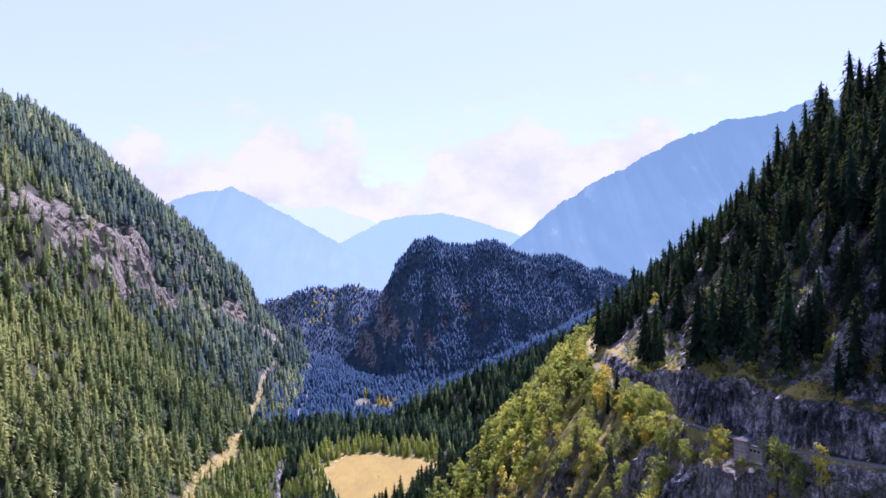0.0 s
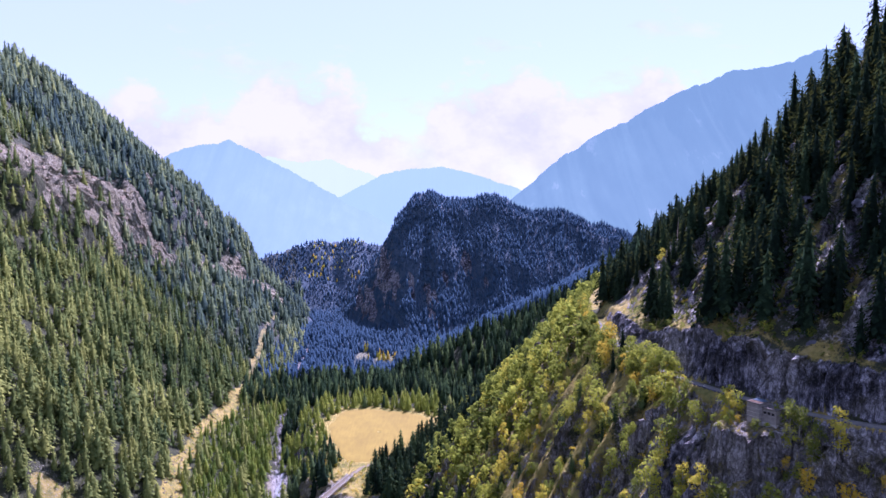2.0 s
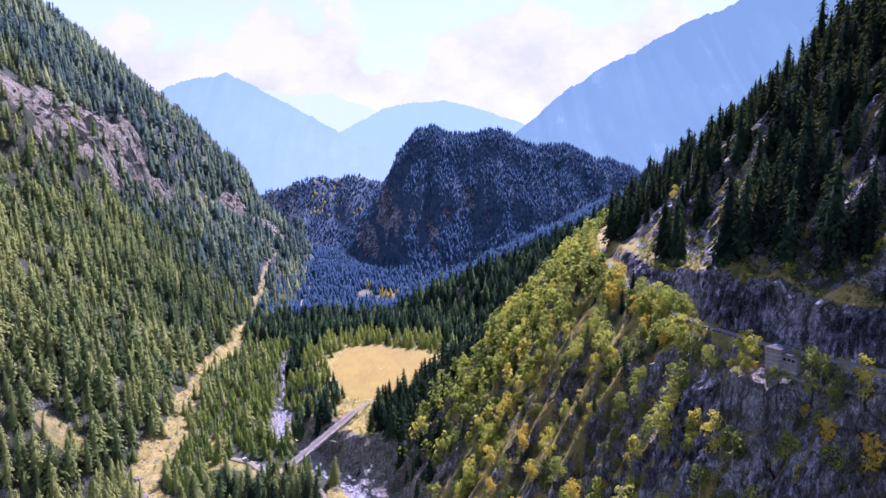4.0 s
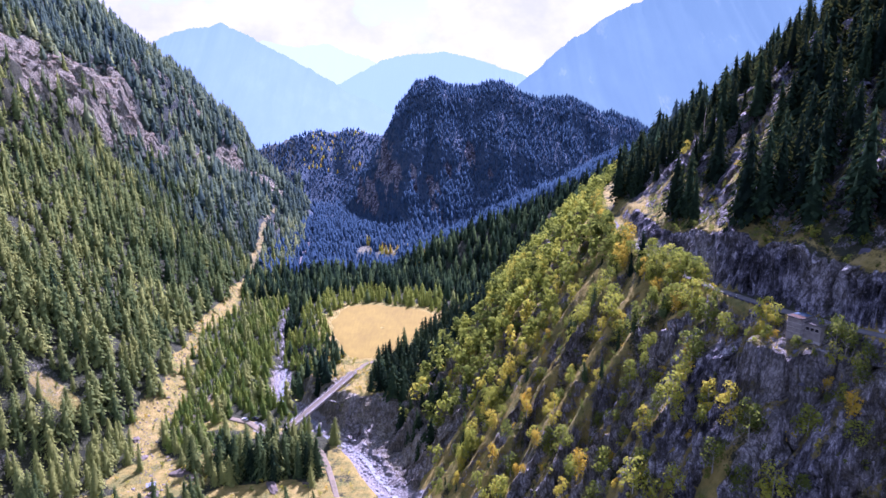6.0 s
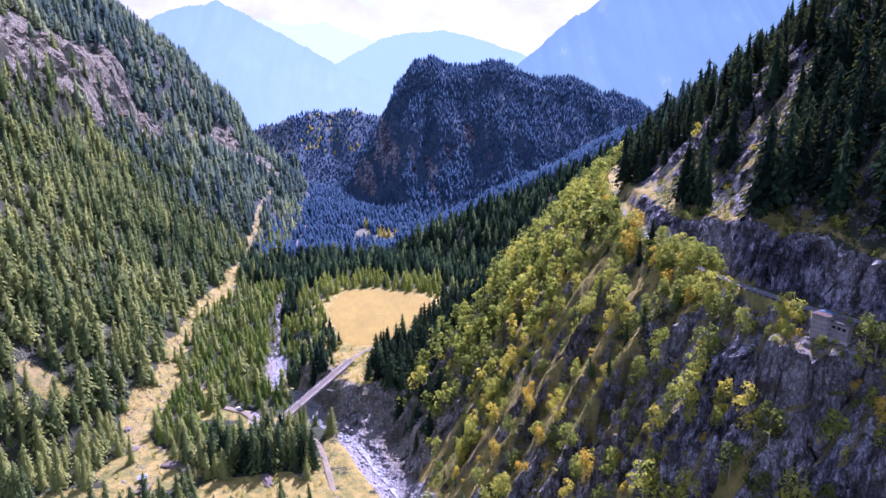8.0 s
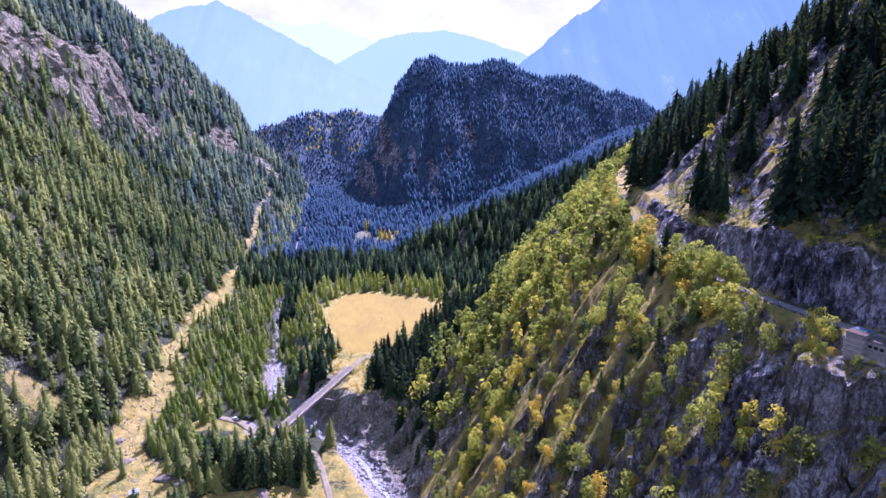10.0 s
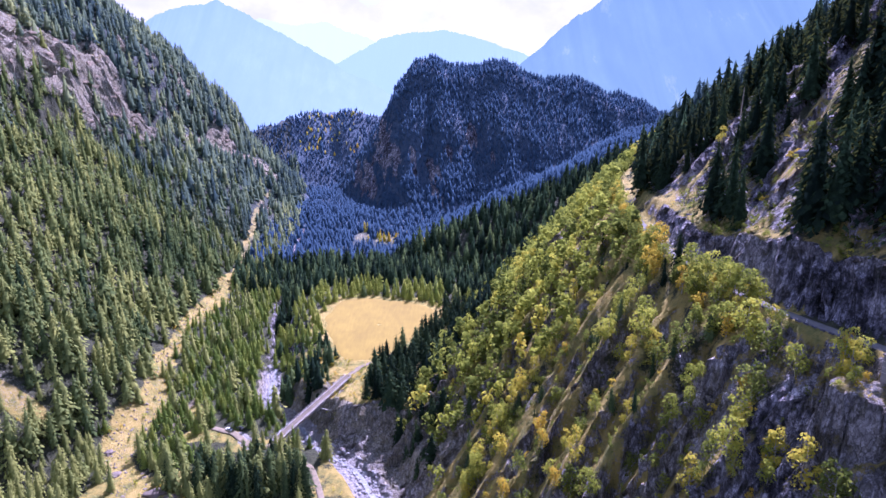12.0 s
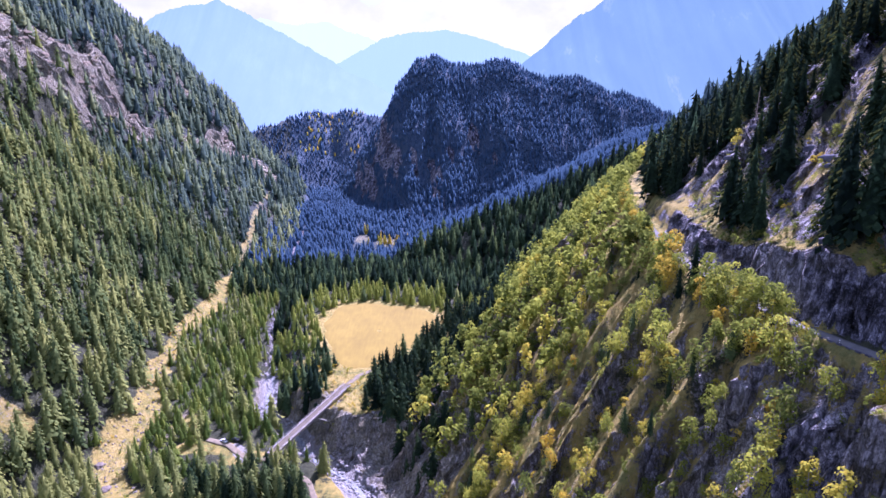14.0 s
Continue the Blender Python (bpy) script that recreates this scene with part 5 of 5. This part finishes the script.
def line(points, n=60):
    p = np.array(points, float)
    t = np.concatenate([[0], np.cumsum(np.hypot(*np.diff(p, axis=0).T))])
    u = np.linspace(0, t[-1], n)
    x, y = np.interp(u, t, p[:, 0]), np.interp(u, t, p[:, 1])
    ker = np.hanning(9) / np.hanning(9).sum()
    return np.convolve(np.pad(x, 4, mode="edge"), ker, "valid"), np.convolve(np.pad(y, 4, mode="edge"), ker, "valid")


for nm, pts, half, lab in (("meadow_track", [(-49, 292), (-54, 312), (-58, 325), (-64.5, 344), (-71, 360), (-82, 366), (-91.5, 372)], 1.5, "pale gravel track across the meadow"),
                           ("lot_track", [(-92, 372), (-100, 368), (-109, 380), (-121, 391), (-134, 396)], 1.9, "dusty gravel track to the parking lot"),
                           ("wood_track", [(-160, 384), (-158, 405), (-157, 421), (-156, 438)], 1.3, "narrow gravel track through the wood edge"),
                           ("field_track", [(-62.4, 435.0), (-57, 447), (-51, 453), (-42, 459), (-36, 469)], 1.7, "dusty farm track from the bridge to the field")):
    _px, _py = line(pts)
    strip(nm, _py, _px, height(_px, _py), half, mat_track, lab, "track", 0.3)

# ---- built things ----


def part(name, bm, mat, parent, label=""):
    me = bpy.data.meshes.new(name)
    bmesh.ops.recalc_face_normals(bm, faces=bm.faces)
    bm.to_mesh(me)
    bm.free()
    me.materials.append(mat)
    ob = new(name, me)
    ob.parent = parent
    if label:
        ob["label"] = label
    return ob


def box(sx, sy, sz, at=(0, 0, 0), bevel=0.02, bm=None):
    """A bevelled box with its base centre at the given place."""
    own = bmesh.new()
    bmesh.ops.create_cube(own, size=1, matrix=Matrix.Translation((at[0], at[1], at[2] + sz / 2)) @ Matrix.Diagonal((sx, sy, sz, 1)))
    if bevel:
        bmesh.ops.bevel(own, geom=list(own.edges), offset=bevel, segments=1, affect="EDGES")
    if bm is None:
        return own
    me = bpy.data.meshes.new("tmp")
    own.to_mesh(me)
    own.free()
    bm.from_mesh(me)
    bpy.data.meshes.remove(me)
    return bm


mat_concrete = plain("weathered_concrete", (0.42, 0.39, 0.36), 0.9, scale=0.5, spread=0.3, relief=0.03)
mat_plaster = plain("stained_plaster", (0.27, 0.245, 0.225), 0.9, scale=0.7, spread=0.3, relief=0.02)
mat_roof = plain("grey_roof_sheet", (0.10, 0.092, 0.088), 0.95, scale=0.8, spread=0.3)
mat_rust = plain("rusty_sheet", (0.085, 0.055, 0.042), 0.95, scale=1.2, spread=0.4)
mat_blue = plain("faded_blue_sheet", (0.05, 0.085, 0.13), 0.95, scale=1.0, spread=0.3)
mat_dark = plain("dark_opening", (0.015, 0.015, 0.018), 0.6)
mat_steel = plain("galvanised_steel", (0.45, 0.45, 0.46), 0.45, 0.8)
mat_wood = plain("grey_weathered_wood", (0.24, 0.20, 0.16), 0.9, scale=1.4)


def hut():
    """Two flat-roofed masonry blocks that stand against the road's outer edge."""
    root = new("roadside_hut")
    root.matrix_world = pose(88.9, 188.0, 146.9, 0, 0, 30) @ Matrix.Diagonal((0.80, 0.80, 0.80, 1))
    # local x runs away from the road towards the valley (negative), y along the road
    def wall(name, sx, sy, sz, x, y, top, label=""):
        return part(name, box(sx, sy, sz, (x, y, top - sz), 0.04), mat_plaster, root, label)
    wall("tower_block", 6.2, 4.6, 9.6, 0.3, 0.6, -0.25, "stained pale plaster block with bands")
    for k in range(3):
        part("string_course", box(6.32, 4.72, 0.16, (0.3, 0.6, -2.0 - 1.5 * k), 0.02), mat_concrete, root)
    part("tower_roof", box(6.7, 5.1, 0.28, (0.3, 0.6, -0.27), 0.03), mat_roof, root, "flat grey roof slab")
    part("blue_sheet", box(3.2, 4.2, 0.07, (1.7, 0.8, 0.02), 0.01), mat_blue, root, "faded blue roof sheet")
    part("rusty_sheet", box(2.6, 4.2, 0.07, (-1.4, 0.5, 0.02), 0.01), mat_rust, root, "rusty brown roof sheet")
    wall("low_block", 4.6, 5.2, 5.2, 1.3, -4.3, -1.5, "stained pale plaster low block")
    part("low_roof", box(5.2, 5.6, 0.25, (1.3, -4.3, -1.5), 0.03), mat_roof, root, "flat grey roof of worn sheets")
    for k in range(3):
        w = part("window", box(0.16, 0.95, 1.05, (-0.98, -2.75 - 1.5 * k, -3.55), 0.02), mat_dark, root, "dark empty window opening")
        part("window_sill", box(0.30, 1.15, 0.12, (-1.06, -2.75 - 1.5 * k, -3.67), 0.01), mat_concrete, w)
        part("lintel", box(0.24, 1.2, 0.16, (-1.03, -2.75 - 1.5 * k, -2.5), 0.01), mat_concrete, w)
    part("base_wall", box(4.9, 5.5, 4.5, (1.35, -4.3, -11.0), 0.05), mat_concrete, root, "grey rubble base wall")
    for k in range(6):
        part("rail_post", box(0.07, 0.07, 1.1, (3.7, -1.4 - 1.1 * k, -1.4), 0.0), mat_steel, root)
    part("rail", box(0.06, 5.8, 0.06, (3.7, -4.1, -0.35), 0.0), mat_steel, root)
    tagged(root, "pale plaster roadside hut with flat roofs on the cliff edge", "hut")


hut()


mat_deck = plain("dusty_bridge_deck", (0.135, 0.115, 0.085), 0.95, scale=0.4, spread=0.3)


def bridge():
    a, b = Vector(BRIDGE_A), Vector(BRIDGE_B)
    ln = (b - a).length
    root = new("bridge")
    root.matrix_world = Matrix.Translation((a + b) / 2) @ (b - a).to_track_quat("Y", "Z").to_matrix().to_4x4()
    part("deck", box(4.4, ln, 0.5, (0, 0, -0.5), 0.05), mat_deck, root, "grey asphalt bridge deck")
    for s in (-1, 1):
        part("kerb", box(0.5, ln, 0.32, (s * 2.2, 0, 0), 0.04), mat_concrete, root, "pale concrete kerb")
        part("girder", box(0.4, ln - 2, 1.3, (s * 1.6, 0, -1.8), 0.03), mat_concrete, root)
        part("handrail", box(0.09, ln, 0.09, (s * 2.25, 0, 1.25), 0.0), mat_steel, root)
        part("knee_rail", box(0.07, ln, 0.07, (s * 2.25, 0, 0.8), 0.0), mat_steel, root)
        for k in range(24):
            part("post", box(0.09, 0.09, 1.0, (s * 2.25, -ln / 2 + 1.5 + k * (ln - 3) / 23, 0.3), 0.0), mat_steel, root)
    part("abutment", box(6.0, 3.0, 8.0, (0, -ln / 2 + 0.5, -8.5), 0.1), mat_concrete, root, "concrete abutment")
    part("abutment", box(6.0, 3.0, 5.0, (0, ln / 2 - 0.5, -5.5), 0.1), mat_concrete, root, "concrete abutment")
    for s in (-1, 1):
        bm = box(0.7, 0.7, 15.0, (0, 0, 0), 0.03)
        bmesh.ops.transform(bm, matrix=Matrix.Translation((s * 1.6, -ln / 2 + 8.5, -13.6)) @ Matrix.Rotation(radians(-24), 4, "X"), verts=bm.verts)
        part("strut", bm, mat_concrete, root, "slanting concrete strut")
    part("pipe_bracket", box(7.0, 0.4, 0.4, (4.5, 2.5, -3.4), 0.03), mat_concrete, root, "old concrete cantilever beam")
    tagged(root, "long narrow concrete road bridge over the torrent gorge", "bridge")


bridge()


def parked_car(at, turn, paint, label):
    root = new("parked_car")
    root.matrix_world = pose(*at, 0, 0, turn)
    bm = box(1.75, 4.3, 0.62, (0, 0, 0.35), 0.14)
    part("body", bm, paint, root)
    bm = box(1.6, 2.4, 0.58, (0, -0.2, 0.95), 0.05)
    for v in bm.verts:
        if v.co.z > 1.3:
            v.co.x *= 0.8
            v.co.y = -0.2 + (v.co.y + 0.2) * 0.68
    part("cabin", bm, mat_glass, root, "dark tinted windows")
    part("car_roof", box(1.2, 1.5, 0.06, (0, -0.2, 1.5), 0.02), paint, root)
    for sx in (-1, 1):
        for sy in (-1.35, 1.35):
            bm = bmesh.new()
            bmesh.ops.create_cone(bm, segments=14, radius1=0.33, radius2=0.33, depth=0.22, cap_ends=True, matrix=Matrix.Translation((sx * 0.8, sy, 0.33)) @ Matrix.Rotation(radians(90), 4, "Y"))
            w = part("wheel", bm, mat_tyre, root)
            bm = bmesh.new()
            bmesh.ops.create_cone(bm, segments=10, radius1=0.2, radius2=0.2, depth=0.05, cap_ends=True, matrix=Matrix.Translation((sx * 0.91, sy, 0.33)) @ Matrix.Rotation(radians(90), 4, "Y"))
            part("rim", bm, mat_steel, w)
        part("headlight", box(0.35, 0.06, 0.14, (sx * 0.6, 2.13, 0.68), 0.01), mat_steel, root)
        part("tail_light", box(0.25, 0.06, 0.16, (sx * 0.65, -2.13, 0.72), 0.01), mat_rust, root)
    return tagged(root, label, "car", "cars on the gravel lot")


mat_glass = plain("tinted_glass", (0.02, 0.025, 0.03), 0.08)
mat_tyre = plain("tyre_rubber", (0.02, 0.02, 0.02), 0.9)
for (cx, cy), turn, col, lab in (((-124.0, 393.6), 62, (0.62, 0.63, 0.65), "light grey car parked on the gravel lot"), ((-118.0, 394.6), 70, (0.03, 0.035, 0.05), "dark blue car parked at the wood's edge")):
    m_, nt_, b_, _o = material("car_paint")
    b_.inputs["Base Color"].default_value, b_.inputs["Roughness"].default_value = (*col, 1), 0.3
    parked_car((cx, cy, float(height(cx, cy)) + 0.2), turn, m_, lab)


def shed():
    root = new("small_shed")
    root.matrix_world = pose(-150.2, 323.6, float(height(-150.2, 323.6)) - 0.2, 0, 0, 25)
    part("wall", box(4.2, 3.2, 2.3, (0, 0, 0), 0.03), mat_wood, root, "grey weathered board walls")
    for s in (-1, 1):
        bm = box(4.8, 2.3, 0.08, (0, 0, 0), 0.01)
        bmesh.ops.transform(bm, matrix=Matrix.Translation((0, s * 0.95, 2.65)) @ Matrix.Rotation(radians(-s * 28), 4, "X"), verts=bm.verts)
        part("roof", bm, mat_sheet, root, "pale metal roof sheet")
    part("door", box(0.9, 0.08, 1.8, (0.6, -1.62, 0.05), 0.01), mat_dark, root)
    tagged(root, "small wooden shed with a pale metal roof", "shed")


mat_sheet = plain("pale_metal_sheet", (0.34, 0.37, 0.42), 0.4, 0.3, scale=0.8, spread=0.15)
shed()


def dead_tree(x, y, tall):
    root = new("dead_tree")
    root.matrix_world = pose(x, y, float(height(x, y)) - 0.4, 1, 1.5, 0)
    bm = bmesh.new()
    bmesh.ops.create_cone(bm, segments=8, radius1=0.32, radius2=0.05, depth=tall, matrix=Matrix.Translation((0, 0, tall / 2)), cap_ends=True)
    part("trunk", bm, mat_dead, root)
    r = random.Random(5)
    for k in range(16):
        h = tall * (0.25 + 0.7 * k / 16)
        ln = 1.9 * (1.05 - h / tall) + 0.5
        bm = bmesh.new()
        m = Matrix.Translation((0, 0, h)) @ Matrix.Rotation(r.uniform(0, 6.3), 4, "Z") @ Matrix.Rotation(radians(r.uniform(75, 105)), 4, "Y") @ Matrix.Translation((0, 0, ln / 2))
        bmesh.ops.create_cone(bm, segments=5, radius1=0.07, radius2=0.02, depth=ln, matrix=m, cap_ends=True)
        part("branch", bm, mat_dead, root)
    tagged(root, "bare grey dead spruce standing in the forest", "tree")


mat_dead = plain("dead_wood", (0.40, 0.33, 0.29), 0.9, scale=1.5)
dead_tree(-228, 511, 24)
dead_tree(124, 352, 20)


def road_edge():
    """A low parapet of separate stones along the road's outer edge, and one marker post."""
    root = new("parapet")
    root.matrix_world = pose(0, 0, 0)
    r = random.Random(9)
    y = 199.0
    while y < 292:
        if not 231 < y < 262:
            x, x2 = float(road_x(y)), float(road_x(y + 1.5))
            bm = box(0.42, 1.1 + r.uniform(0, 0.3), 0.45 + r.uniform(0, 0.12), (0, 0, 0), 0.06)
            bmesh.ops.transform(bm, matrix=pose(x - 2.15, y, float(road_z(y)) + 0.0, 0, 0, math.degrees(math.atan2(-(x2 - x), 1.5)) + r.uniform(-3, 3)), verts=bm.verts)
            part("stone", bm, mat_cliff, root)
        y += 2.3
    tagged(root, "low parapet of grey guard stones along the road edge", "parapet")
    post = new("marker_post")
    post.matrix_world = pose(float(road_x(213)) - 1.9, 213, float(road_z(213)), 0, 0, 0)
    part("post", box(0.22, 0.22, 1.15, (0, 0, 0), 0.04), mat_white, post)
    part("band", box(0.235, 0.235, 0.2, (0, 0, 0.75), 0.0), mat_dark, post)
    tagged(post, "white roadside marker post with a dark band", "post")


mat_white = plain("white_paint", (0.70, 0.70, 0.68), 0.6)
road_edge()


def outcrop(x, y, size, seed):
    """A weathered hump of rock that breaks through the meadow."""
    bm = bmesh.new()
    bmesh.ops.create_icosphere(bm, subdivisions=4, radius=1.0)
    for v in bm.verts:
        n = noise.fractal(v.co * 1.6 + Vector((seed, 0, 0)), 0.8, 2.0, 5)
        v.co *= 1 + 0.32 * n
        v.co = Vector((v.co.x * size[0], v.co.y * size[1], v.co.z * size[2]))
    for f in bm.faces:
        f.smooth = True
    me = bpy.data.meshes.new("rock_outcrop")
    bm.to_mesh(me)
    bm.free()
    me.materials.append(mat_outcrop)
    ob = new("rock_outcrop", me)
    ob.matrix_world = pose(x, y, float(height(x, y)) - 0.2 * size[2], 0, 0, 20 * seed)
    tagged(ob, "weathered brown-grey rock hump in the dry meadow", "rock", "rock humps on the meadow")


mat_outcrop = plain("meadow_rock", (0.15, 0.125, 0.105), 0.95, scale=0.35, spread=0.5, relief=0.25)
for k, (x, y, sz) in enumerate(((-141, 337, (6.5, 3.5, 2.4)), (-133, 334, (4.5, 2.8, 1.8)), (-147, 316, (5.0, 3.0, 1.6)), (-168, 352, (3.5, 2.6, 1.6)), (-181, 372, (3.0, 2.2, 1.3)), (-89, 323, (7.0, 2.4, 1.5)), (-72, 326, (3.5, 2.2, 1.2)))):
    outcrop(x, y, sz, k + 1)
